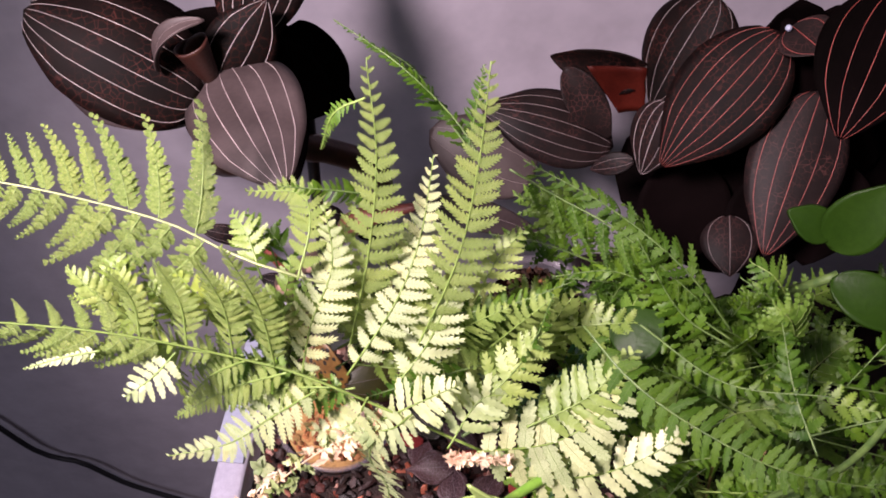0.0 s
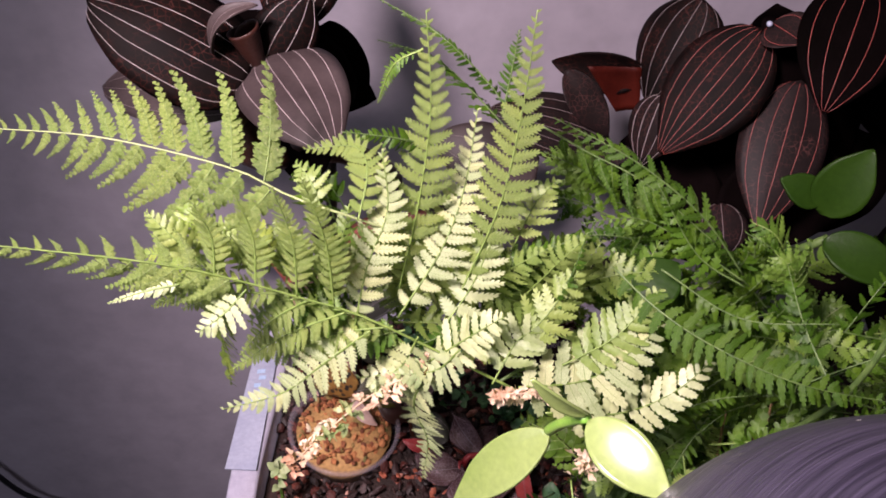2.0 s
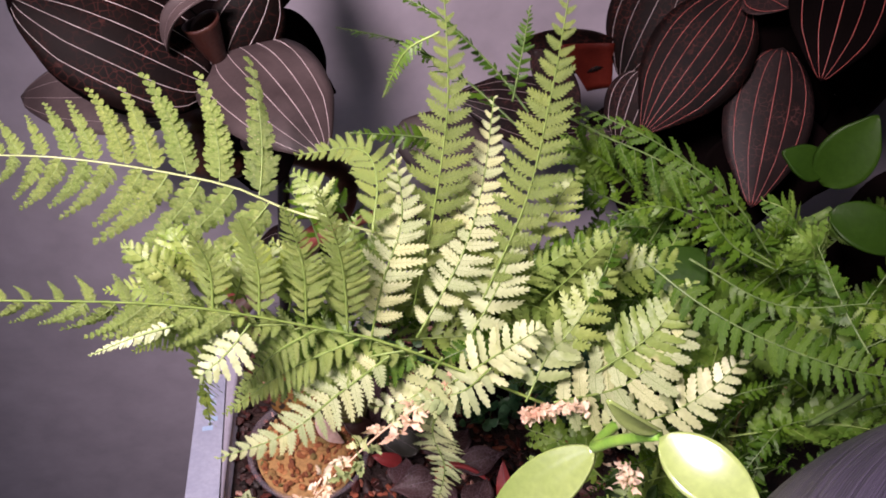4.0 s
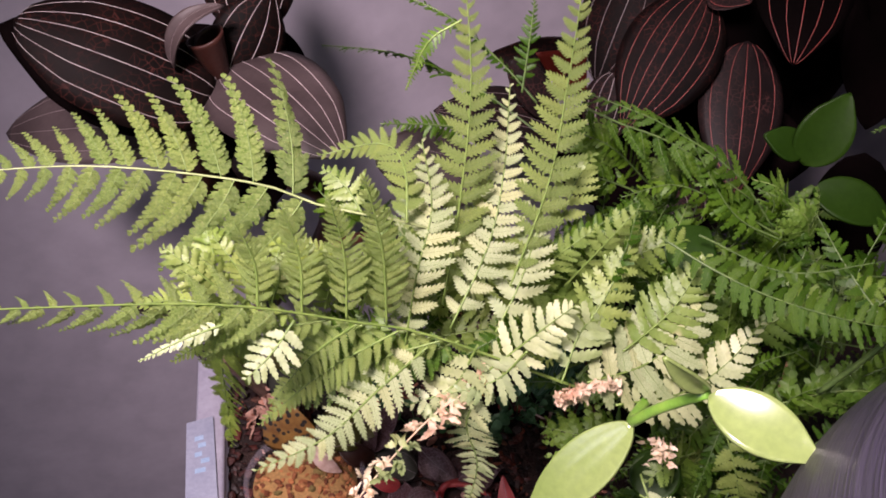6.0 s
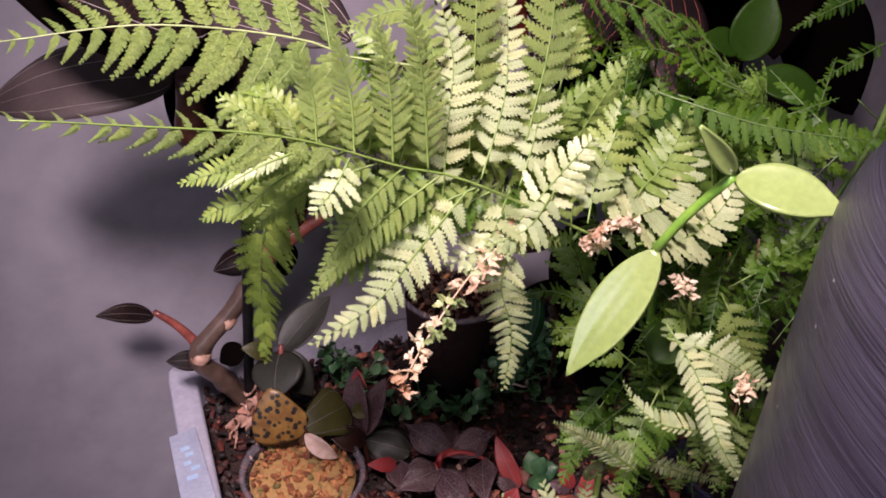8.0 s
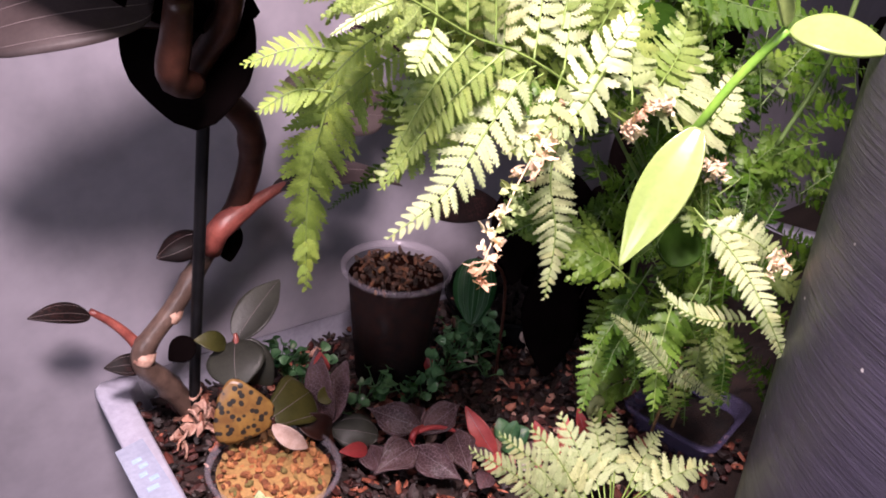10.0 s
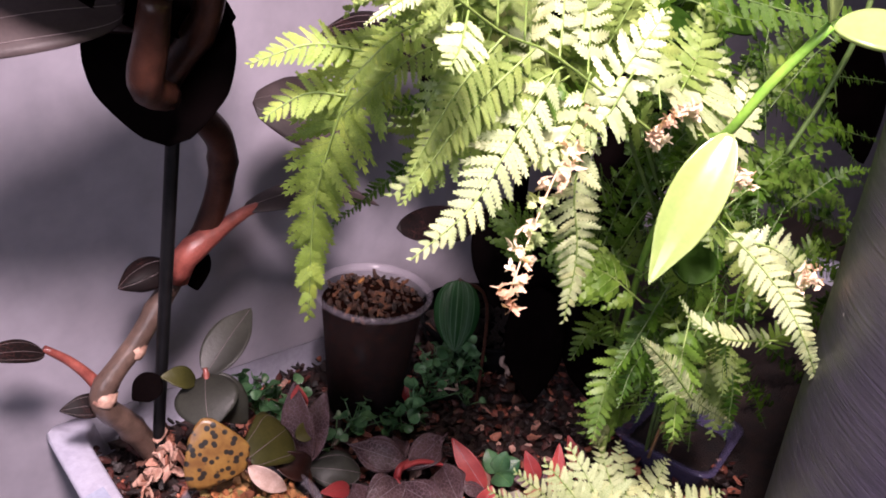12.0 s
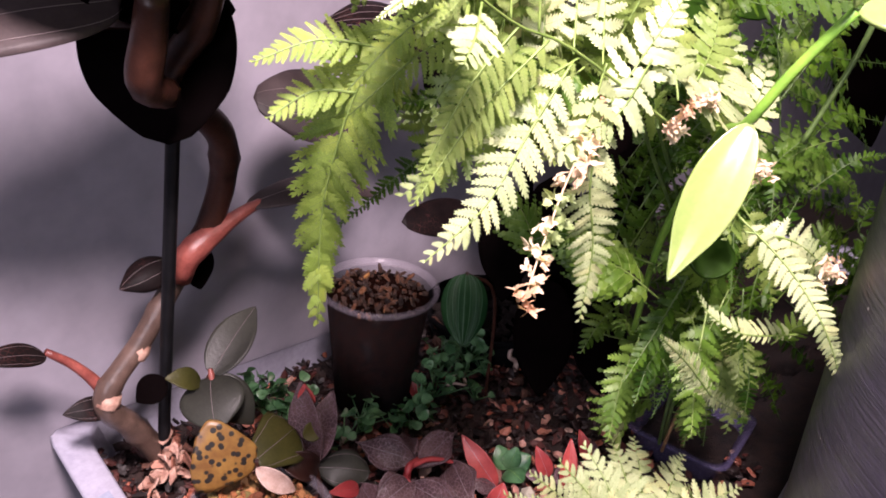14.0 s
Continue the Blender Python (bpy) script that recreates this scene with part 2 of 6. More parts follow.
def clear(name, tint, solid):
    m, nt, bsdf = material(name)
    bsdf.inputs["Base Color"].default_value = (*tint, 1)
    bsdf.inputs["Roughness"].default_value = 0.18
    tp = nt.nodes.new("ShaderNodeBsdfTransparent")
    ms = nt.nodes.new("ShaderNodeMixShader")
    ms.inputs[0].default_value = solid
    nt.links.new(tp.outputs[0], ms.inputs[1])
    nt.links.new(bsdf.outputs[0], ms.inputs[2])
    nt.links.new(ms.outputs[0], nt.nodes["Material Output"].inputs[0])
    return m


CLEAR = clear("clear_plastic", (0.3, 0.27, 0.3), 0.012)
CLEAR_RIM = clear("clear_plastic_rim", (0.4, 0.35, 0.4), 0.13)
CLEAR_BLUE = clear("clear_plastic_cool", (0.1, 0.085, 0.17), 0.4)


def spotted():
    m, nt, bsdf = material("spotted_leaf")
    co = nt.nodes.new("ShaderNodeTexCoord")
    v = node(nt, "ShaderNodeTexVoronoi", Scale=230, Randomness=1.0)
    nt.links.new(co.outputs["Object"], v.inputs[0])
    big = noise_of(nt, 130)
    c = ramp(nt, big, [(0.35, (0.11, 0.05, 0.012)), (0.7, (0.19, 0.105, 0.025))])
    c = mix(nt, "MIX", ramp(nt, v.outputs["Distance"], [(0.34, (1, 1, 1)), (0.44, (0, 0, 0))]), c, (0.012, 0.01, 0.008))
    nt.links.new(c, bsdf.inputs["Base Color"])
    bsdf.inputs["Roughness"].default_value = 0.4
    bump(nt, bsdf, big, 0.3)
    return m


SPOTTED = spotted()


def ribbed_black():
    """Black moulded plastic: fine turned grooves round the axis, scuffs and dust."""
    m, nt, bsdf = material("black_ribbed_plastic")
    co = nt.nodes.new("ShaderNodeTexCoord")
    groove = noise_of(nt, 14, 3, 0.7, (1, 1, 100))
    scuff = noise_of(nt, 30, 5, 0.7, (1, 1, 6))
    c = ramp(nt, groove, [(0.35, (0.011, 0.009, 0.018)), (0.72, (0.052, 0.044, 0.074))])
    v = node(nt, "ShaderNodeTexVoronoi", Scale=55)
    nt.links.new(co.outputs["Object"], v.inputs[0])
    c = mix(nt, "MIX", ramp(nt, v.outputs["Distance"], [(0.035, (1, 1, 1)), (0.05, (0, 0, 0))]), c, (0.35, 0.33, 0.33))
    nt.links.new(c, bsdf.inputs["Base Color"])
    nt.links.new(ramp(nt, scuff, [(0.3, (0.33, 0.33, 0.33)), (0.7, (0.57, 0.57, 0.57))]), bsdf.inputs["Roughness"])
    bsdf.inputs["Specular IOR Level"].default_value = 0.8
    bump(nt, bsdf, groove, 0.45, 0.0012)
    return m


RIBBED = ribbed_black()


# ---- builders ----
def part(name, bm, mat, parent=None, label="", smooth=True):
    mesh = bpy.data.meshes.new(name)
    if smooth:
        for f in bm.faces:
            f.smooth = True
    bm.to_mesh(mesh)
    bm.free()
    for mt in mat if isinstance(mat, (list, tuple)) else [mat]:
        mesh.materials.append(mt)
    ob = new(name, mesh)
    ob.parent = parent
    if label:
        tagged(ob, label)
    return ob


def thing(name, label, category, group="", kind="", at=(0, 0, 0)):
    ob = new(name)
    ob.empty_display_size = 0.02
    ob.location = at
    return tagged(ob, label, category, group, kind)


def smooth_path(points, n):
    """n + 1 places on a smooth curve through the points."""
    p = [Vector(q) for q in points]
    p = [p[0] * 2 - p[1], *p, p[-1] * 2 - p[-2]]
    lengths = [(p[i + 1] - p[i]).length for i in range(1, len(p) - 2)]
    total, out = sum(lengths), []
    for k in range(n + 1):
        d, i = total * k / n, 0
        while i < len(lengths) - 1 and d > lengths[i]:
            d -= lengths[i]
            i += 1
        t = min(1, d / max(lengths[i], 1e-9))
        a, b, c, e = p[i], p[i + 1], p[i + 2], p[i + 3]
        out.append(0.5 * (2 * b + (c - a) * t + (2 * a - 5 * b + 4 * c - e) * t * t + (3 * b - a - 3 * c + e) * t ** 3))
    return out


def tube(bm, path, radii, sides=6, caps=True):
    rings, side = [], None
    for i, q in enumerate(path):
        d = (path[min(i + 1, len(path) - 1)] - path[max(i - 1, 0)]).normalized()
        side = (side - d * side.dot(d)).normalized() if side else d.orthogonal().normalized()
        up = d.cross(side)
        r = radii[i] if isinstance(radii, (list, tuple)) else radii
        rings.append([bm.verts.new(q + (side * math.cos(a) + up * math.sin(a)) * r) for a in (2 * math.pi * k / sides for k in range(sides))])
    for a, b in zip(rings, rings[1:]):
        for k in range(sides):
            bm.faces.new((a[k], a[(k + 1) % sides], b[(k + 1) % sides], b[k]))
    if caps:
        bm.faces.new(rings[0][::-1])
        bm.faces.new(rings[-1])


def box(bm, lo, hi):
    v = [bm.verts.new((x, y, z)) for x in (lo[0], hi[0]) for y in (lo[1], hi[1]) for z in (lo[2], hi[2])]
    for f in ((0, 1, 3, 2), (4, 6, 7, 5), (0, 4, 5, 1), (2, 3, 7, 6), (0, 2, 6, 4), (1, 5, 7, 3)):
        bm.faces.new([v[i] for i in f])


def lathe(bm, centre, profile, sides=40):
    rings = []
    for r, z in profile:
        rings.append([bm.verts.new((centre[0] + r * math.cos(a), centre[1] + r * math.sin(a), centre[2] + z)) for a in (2 * math.pi * k / sides for k in range(sides))])
    for a, b in zip(rings, rings[1:]):
        for k in range(sides):
            bm.faces.new((a[k], a[(k + 1) % sides], b[(k + 1) % sides], b[k]))
    return rings


def pebbles(bm, count, spot, size, rng, flat=0.75):
    """Small uneven lumps, each a squashed and jittered ball, at the places that spot() gives."""
    for _ in range(count):
        q, s = spot(), rng.uniform(*size)
        made = bmesh.ops.create_icosphere(bm, subdivisions=1, radius=1)["verts"]
        m = Matrix.LocRotScale(q, Euler([rng.uniform(0, 6.3) for _ in range(3)]), (s * rng.uniform(0.8, 1.3), s * rng.uniform(0.6, 1), s * flat * rng.uniform(0.7, 1)))
        for v in made:
            v.co = m @ (v.co * rng.uniform(0.78, 1.15))


CHIP = {}


def chip_mesh(k, mat):
    """One of a few shared lumps of about unit size."""
    if (k, mat.name) not in CHIP:
        bm, rg = bmesh.new(), random.Random(k + 40)
        pebbles(bm, 1, lambda: Vector((0, 0, 0)), (0.95, 1.05), rg, 0.75)
        mesh = bpy.data.meshes.new("chip")
        bm.to_mesh(mesh)
        bm.free()
        mesh.materials.append(mat)
        CHIP[k, mat.name] = mesh
    return CHIP[k, mat.name]


def rolled_leaf(parent, base, axis, height, low, high, mat, label):
    """A young leaf rolled into an open cone with a slanting mouth."""
    axis = Vector(axis).normalized()
    a = axis.orthogonal().normalized()
    b = axis.cross(a)
    bm, rows = bmesh.new(), []
    for i in range(13):
        u = i / 12
        row = []
        for j in range(25):
            v = j / 24
            ang = v * 8.2 + 0.6
            rad = (low + (high - low) * u) * (1 - 0.35 * v)
            top = height * (0.72 + 0.28 * math.sin(v * 3.1))
            row.append(bm.verts.new(Vector(base) + axis * (u * top) + (a * math.cos(ang) + b * math.sin(ang)) * rad))
        rows.append(row)
    for p, q in zip(rows, rows[1:]):
        for k in range(24):
            bm.faces.new((p[k], p[k + 1], q[k + 1], q[k]))
    ob = part("leaf", bm, mat, parent, label)
    ob.modifiers.new("thickness", "SOLIDIFY").thickness = 0.0007
    return ob


def scatter(name, count, spot, size, mat, rng, flat=0.5):
    """Many small uneven lumps in one mesh."""
    bm = bmesh.new()
    bmesh.ops.create_icosphere(bm, subdivisions=1, radius=1)
    ball, sides = [v.co.copy() for v in bm.verts], [[v.index for v in f.verts] for f in bm.faces]
    bm.free()
    verts, faces = [], []
    for _ in range(count):
        s, k = rng.uniform(*size), len(verts)
        m = Matrix.LocRotScale(spot(), Euler((rng.gauss(0, 0.5), rng.gauss(0, 0.5), rng.uniform(0, 6.3))), (s * rng.uniform(0.8, 1.8), s * rng.uniform(0.5, 1), s * flat * rng.uniform(0.5, 1.1)))
        verts += [m @ (v * rng.uniform(0.7, 1.2)) for v in ball]
        faces += [[i + k for i in f] for f in sides]
    mesh = bpy.data.meshes.new(name)
    mesh.from_pydata(verts, [], faces)
    mesh.materials.append(mat)
    return new(name, mesh)


# ---- fern fronds ----
def blade_outline(teeth, width, depth, rng, square=2.8, neck=0.7, taper=0.2):
    """Half outline of a pinnule of length 1, as places on the midrib, along it and out from it: straight sides, a blunt end, small teeth that point forward."""
    fine = []
    for i in range(81):
        x = 1 - (1 - i / 80) ** 2
        fine.append((x, width * max(0.0, 1 - x ** square) ** (1 / square) * (1 - taper * x) * min(1, neck + x * 3)))
    run = [0.0]
    for (x0, y0), (x1, y1) in zip(fine, fine[1:]):
        run.append(run[-1] + math.hypot(x1 - x0, y1 - y0))

    def at(s):
        q = min(0.9999, max(0.0, s)) * run[-1]
        k = max(i for i in range(80) if run[i] <= q)
        f = (q - run[k]) / max(1e-9, run[k + 1] - run[k])
        x, y = fine[k][0] + (fine[k + 1][0] - fine[k][0]) * f, fine[k][1] + (fine[k + 1][1] - fine[k][1]) * f
        dx, dy = fine[k + 1][0] - fine[k][0], fine[k + 1][1] - fine[k][1]
        n = math.hypot(dx, dy) or 1
        return x, y, dx / n, dy / n

    out = [(0.0, 0.0, width * neck * 0.9)]
    for i in range(teeth):
        deep = depth * width * rng.uniform(0.7, 1.25)
        for f, lift, fore in ((0.06, -0.45, 0.0), (0.5, 0.25, 0.0), (0.86, 0.7, 0.3), (0.97, 0.1, 0.12)):
            s = 0.04 + 0.93 * (i + f) / teeth
            x, y, tx, ty = at(s)
            out.append((x * 0.94, x - ty * deep * lift * 0.9 + tx * deep * fore, max(0.003, y + tx * deep * lift + ty * deep * fore)))
    return out + [(0.97, 1.0, 0.004)]


def pinna_bm(bm, teeth, width, depth, rng, droop, fold, m=None, twist=0.0, blade=0, rib=None, square=2.8, neck=0.7, taper=0.2, sickle=0.0):
    """One toothed pinnule along +x with its face to +z: curved, folded along the midrib, with a wavy margin."""
    m = m or Matrix.Identity(4)
    halves = [blade_outline(teeth, width, depth, rng, square, neck, taper) for _ in (0, 1)]
    phase = rng.uniform(0, 6.3)

    def place(x, y):
        z = -droop * x * x - fold * abs(y) + 0.12 * width * math.sin(x * 9 + phase + (2 if y > 0 else 0)) * min(1, abs(y) / width)
        yy, zz = y * math.cos(twist * x) - z * math.sin(twist * x), y * math.sin(twist * x) + z * math.cos(twist * x)
        return m @ Vector((x, yy + sickle * x * x, zz))

    spine = [bm.verts.new(place(x, 0)) for x, _, _ in halves[0]]
    for s, half in ((1, halves[0]), (-1, halves[1])):
        edge = [bm.verts.new(place(x, s * y)) for _, x, y in half]
        for i in range(len(edge) - 1):
            q = (spine[i], spine[i + 1], edge[i + 1], edge[i])
            bm.faces.new(q if s < 0 else q[::-1]).material_index = blade
    if rib is not None:
        top = [(place(x / 8 * 0.95, 0), 0.011 * (1 - x / 9)) for x in range(9)]
        size = m.to_scale()[0]
        start = len(bm.faces)
        tube(bm, [p for p, _ in top], [w * size for _, w in top], 3, False)
        bm.faces.ensure_lookup_table()
        for f in bm.faces[start:]:
            f.material_index = rib


STYLES = {
    # teeth, half width, tooth depth, droop, bluntness, neck, taper
    "leaflet": (7, 0.24, 0.55, 0.15, 2.4, 0.85, 0.32),
    "oblong": (4, 0.26, 0.4, 0.2, 2.6, 0.8, 0.2),
    "wide": (6, 0.21, 0.34, 0.12, 3.0, 0.75, 0.06),
    "fine": (5, 0.2, 0.55, 0.3, 2.2, 0.7, 0.4),
    "narrow": (4, 0.19, 0.5, 0.25, 2.2, 0.7, 0.4),
}
# pairs of lobes, lobe length, droop, end taper, forward lean
LOBED = {
    "lobed": (12, 0.175, 0.15, 0.95, 38),
    "twice": (12, 0.175, 0.22, 0.85, 30),
    "tufted": (6, 0.27, 0.4, 0.9, 32),
}
PINNA = {}


def compound(bm, rng, style, k):
    """A pinna of unit length: a curved rib with rounded toothed lobes on both sides that meet edge to edge."""
    pairs, length, droop, fall, lean = LOBED[style]
    droop *= rng.uniform(0.3, 1.6)
    sickle, twist = rng.uniform(0.12, 0.3) * (1 if k % 2 == 0 else -1), rng.uniform(-0.4, 0.4)

    def rib(x):
        return Vector((x, sickle * x * x, -droop * x * x))

    tube(bm, [rib(i / 10) for i in range(11)], [0.008 * (1 - i / 12) for i in range(11)], 4, False)
    bm.faces.ensure_lookup_table()
    for f in bm.faces:
        f.material_index = 1
    gap = 1 / pairs
    for i in range(pairs):
        for side in (1, -1):
            v = min(0.985, (i + 0.5 + 0.2 * side) / pairs)
            x = 0.02 + 0.97 * v
            size = length * (0.24 + 0.76 * min(1, (1 - v) / fall) ** 0.95) * min(1, 0.8 + v * 2) * rng.uniform(0.92, 1.06)
            wide = gap * (0.45 + 0.55 * min(1, (1 - v) / 0.4)) * rng.uniform(1.0, 1.12)
            turn = side * (math.pi / 2 - radians(lean + 14 * v + rng.uniform(-4, 4)))
            r = Euler((twist * x, math.atan(2 * droop * x), turn + math.atan(2 * sickle * x)), "XYZ").to_matrix()
            tilt = Euler((side * rng.uniform(0.02, 0.3), rng.uniform(-0.15, 0.3), 0)).to_matrix()
            pinna_bm(bm, {"lobed": 3, "tufted": 2}.get(style, 4), 0.5, 0.34, rng, rng.uniform(0.0, 0.35), rng.uniform(-0.1, 0.25), Matrix.Translation(rib(x)) @ (r @ tilt).to_4x4() @ Matrix.Diagonal((size, wide, size, 1)), 0.0, 0, None, 2.7, 1.0, 0.15)


def pinna_mesh(style, k, mat):
    key = (style, k, mat.name)
    if key not in PINNA:
        rng = random.Random(repr(("pinna", style, k)))
        bm = bmesh.new()
        if style in LOBED:
            compound(bm, rng, style, k)
        else:
            teeth, width, depth, droop, square, neck, taper = STYLES[style]
            pinna_bm(bm, teeth, width, depth, rng, droop * rng.uniform(0.2, 1.6), rng.uniform(-0.15, 0.3), None, rng.uniform(-0.25, 0.25), 0, 1, square, neck, taper, rng.uniform(0.06, 0.2) * (1 if k % 2 == 0 else -1))
        mesh = bpy.data.meshes.new("pinna")
        for f in bm.faces:
            f.smooth = True
        bm.to_mesh(mesh)
        bm.free()
        mesh.materials.append(mat)
        mesh.materials.append(RACHIS_DEEP if mat == FERN_DEEP_SHADED else RACHIS)
        PINNA[key] = mesh
    return PINNA[key]


FRONDS = [0]


def frond(fern, points, width, pairs, style="leaflet", mat=None, face=(-0.25, -0.6, 0.75), bare=0.1, split=False, stem=0.00036,
          rake=20, rake_low=None, upper=1.0, lower=1.0, least=0.13, ends=0.88, peak=0.3, label="", rachis=None, messy=0.6, lean=0.1, close=0.43, gather=0.8, fill=0.86, ends_up=None, gain=16, clear_up=0.0, clear_low=0.0):
    """A frond from its base to its tip: a tapering rachis with pinnae on both sides that shorten to the tip."""
    FRONDS[0] += 1
    rng = random.Random(FRONDS[0] * 7 + 1)
    mat = mat or FERN
    rachis = rachis or (RACHIS_DEEP if mat == FERN_DEEP_SHADED else RACHIS)
    if mat == FERN_DEEP_SHADED:
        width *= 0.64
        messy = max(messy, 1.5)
    if style == "tufted":
        width *= 1.55
    n = 26
    path = smooth_path(points, n)
    bm = bmesh.new()
    tube(bm, path, [stem * (1 - 0.8 * i / n) + 0.00012 for i in range(n + 1)], 5)
    total = sum((b - a).length for a, b in zip(path, path[1:]))
    if close:
        pairs = min(34, max(7, round(total * (1 - bare) / (close * 0.86 * width))))
    if style == "tufted":
        pairs = min(pairs, 9)
    face, spots = Vector(face).normalized(), []
    for i in range(pairs):
        u = bare + (1 - bare) * ((i + 0.5) / pairs) ** gather
        for side in (1, -1):
            if mat == FERN_DEEP_SHADED and not split and rng.random() < 0.12:
                continue
            uu = min(0.995, u + (0.25 * side + rng.uniform(-0.12, 0.12)) * (1 - bare) / pairs)
            k = min(n - 1, int(uu * n))
            q = path[k].lerp(path[k + 1], uu * n - k)
            d = (path[min(k + 2, n)] - path[max(k - 1, 0)]).normalized()
            away = d.cross(face).normalized() * side
            v = (uu - bare) / (1 - bare)
            if v < (clear_up if away.z > 0 else clear_low):
                continue
            shape = (v / peak) ** 0.35 if v < peak else ((1 - v) / (1 - peak)) ** (ends_up if ends_up and away.z > 0 else ends)
            size = width * (least + (1 - least) * max(0, shape)) * (upper if away.z > 0 else lower) * rng.uniform(0.7 if mat == FERN_DEEP_SHADED else 0.9, 1.1)
            turn = radians((rake_low if rake_low is not None and away.z < 0 else rake) + gain * v + rng.uniform(-7, 7) * messy)
            x = (away * math.cos(turn) + d * math.sin(turn)).normalized()
            nz = d.cross(away) * -side
            nz = (nz if nz.dot(face) > 0 else -nz)
            nz = (nz - d * lean + Vector([rng.uniform(-0.28, 0.28) * messy for _ in range(3)])).normalized()
            x = (x - face * rng.uniform(-0.15, 0.3) * messy).normalized()
            y = nz.cross(x).normalized()
            z = x.cross(y)
            gap = total * (1 - bare) * gather / pairs * max(0.12, (i + 0.5) / pairs) ** (gather - 1)
            wide = size * (1 + 0.5 * max(0, 1 - size / width)) if style in LOBED else min(size * 1.1, gap * fill / (2.2 * STYLES[style][1])) * rng.uniform(0.94, 1.06)
            spots.append((Matrix((x, y, z)).transposed().to_4x4(), q, size, wide, side))
    if split:
        ob = part("frond", bm, rachis, fern, label)
        for r, q, size, wide, side in spots:
            child = new("pinna", pinna_mesh(style, rng.randrange(4) * 2 + (side < 0), mat))
            child.parent = ob
            child.matrix_basis = Matrix.Translation(q) @ r @ Matrix.Diagonal((size, wide, (size + wide) / 2, 1))
        return ob
    if style in LOBED:
        for r, q, size, wide, side in spots:
            old = len(bm.verts), len(bm.faces)
            bm.from_mesh(pinna_mesh(style, rng.randrange(4) * 2 + (side < 0), mat))
            bm.verts.ensure_lookup_table()
            bm.faces.ensure_lookup_table()
            m = Matrix.Translation(q) @ r @ Matrix.Diagonal((size, wide, (size + wide) / 2, 1))
            for v in bm.verts[old[0]:]:
                v.co = m @ v.co
            for g in bm.faces[old[1]:]:
                g.material_index = 1 - g.material_index
        return part("frond", bm, [rachis, mat], fern, label)
    teeth, half, depth, droop, square, neck, taper = STYLES[style]
    for r, q, size, wide, side in spots:
        pinna_bm(bm, teeth - 1, half, depth, rng, droop * rng.uniform(-0.2, 1.8), rng.uniform(-0.2, 0.4), Matrix.Translation(q) @ r @ Matrix.Diagonal((size, wide, (size + wide) / 2, 1)), rng.uniform(-0.4, 0.4), 1, None, square, neck, taper, rng.uniform(0, 0.14) * side)
    return part("frond", bm, [rachis, mat], fern, label)


# ---- broad leaves ----
def leaf(parent, base, tip, face, width, mat, bow=0.1, cup=0.15, veins=0, vein_mat=None, vein=0.00013, name="leaf", label="", fat=0.5, point=0.7, roll=0.0, thick=0.0006, wave=0.0, ridge=0.0, fan=False):
    """A broad leaf from base to tip: arched along its length (bow), cupped across, with raised veins that run from end to end."""
    base, tip = Vector(base), Vector(tip)
    d = tip - base
    size = d.length
    x = d.normalized()
    z = Vector(face)
    z = (z - x * z.dot(x)).normalized()
    y = z.cross(x)
    nu, nv = 22, (12 if ridge else 6)
    vein = min(vein, width * 0.005)

    def half(u):
        if fan:
            return width * 0.5 * (0.3 + 0.7 * min(1, u * 1.5) ** 0.7) * (1 - max(0, (u - 0.8) / 0.2) ** 2 * 0.6)
        return width * 0.5 * max(0.0, math.sin(math.pi * u ** (0.62 if fat > 0.5 else 0.8))) ** point * (1 - 0.25 * max(0, u - 0.7) / 0.3) + width * 0.006

    def place(u, v, lift=0.0):
        w = half(u)
        a = v * roll
        across = w * (math.sin(a) / roll if roll else v)
        up = w * ((1 - math.cos(a)) / roll if roll else cup * v * v) + bow * size * 4 * u * (1 - u) + wave * width * math.sin(u * 9 + v * 2) * v * v + ridge * width * math.cos(v * 9) * min(1, u * 5, (1 - u) * 5) + lift
        return base + x * (u * size) + y * across + z * up

    bm = bmesh.new()
    grid = [[bm.verts.new(place(i / nu, j / nv)) for j in range(-nv, nv + 1)] for i in range(nu + 1)]
    for a, b in zip(grid, grid[1:]):
        for k in range(2 * nv):
            bm.faces.new((a[k], b[k], b[k + 1], a[k + 1]))
    ob = part(name, bm, mat, parent, label)
    s = ob.modifiers.new("thickness", "SOLIDIFY")
    s.thickness, s.offset = thick, -1
    if veins:
        for j in range(veins):
            bm = bmesh.new()
            v = (j - (veins - 1) / 2) / max(1, (veins - 1) / 2) * 0.84 if veins > 1 else 0
            run = [place(0.02 + 0.965 * i / 30, v * (1 - 0.12 * math.sin(i / 30 * math.pi)), 0.0001) for i in range(31)]
            tube(bm, run, [vein * (0.5 + 0.7 * math.sin(math.pi * min(1, 0.15 + i / 30 * 0.8))) * (1.25 if abs(v) < 0.05 else 1) for i in range(31)], 4)
            part("vein", bm, vein_mat, ob)
    return ob


def stalk(parent, points, radii, mat, name="stem", label="", n=20, sides=10, knots=0):
    bm = bmesh.new()
    path = smooth_path(points, n)
    if not isinstance(radii, (list, tuple)):
        radii = [radii, radii]
    out = []
    for i in range(n + 1):
        f = i / n * (len(radii) - 1)
        k = min(len(radii) - 2, int(f))
        r = radii[k] + (radii[k + 1] - radii[k]) * (f - k)
        out.append(r * (1 + (0.18 * max(0, math.cos(i / n * knots * 2 * math.pi)) ** 6 if knots else 0)))
    tube(bm, path, out, sides)
    return part(name, bm, mat, parent, label)


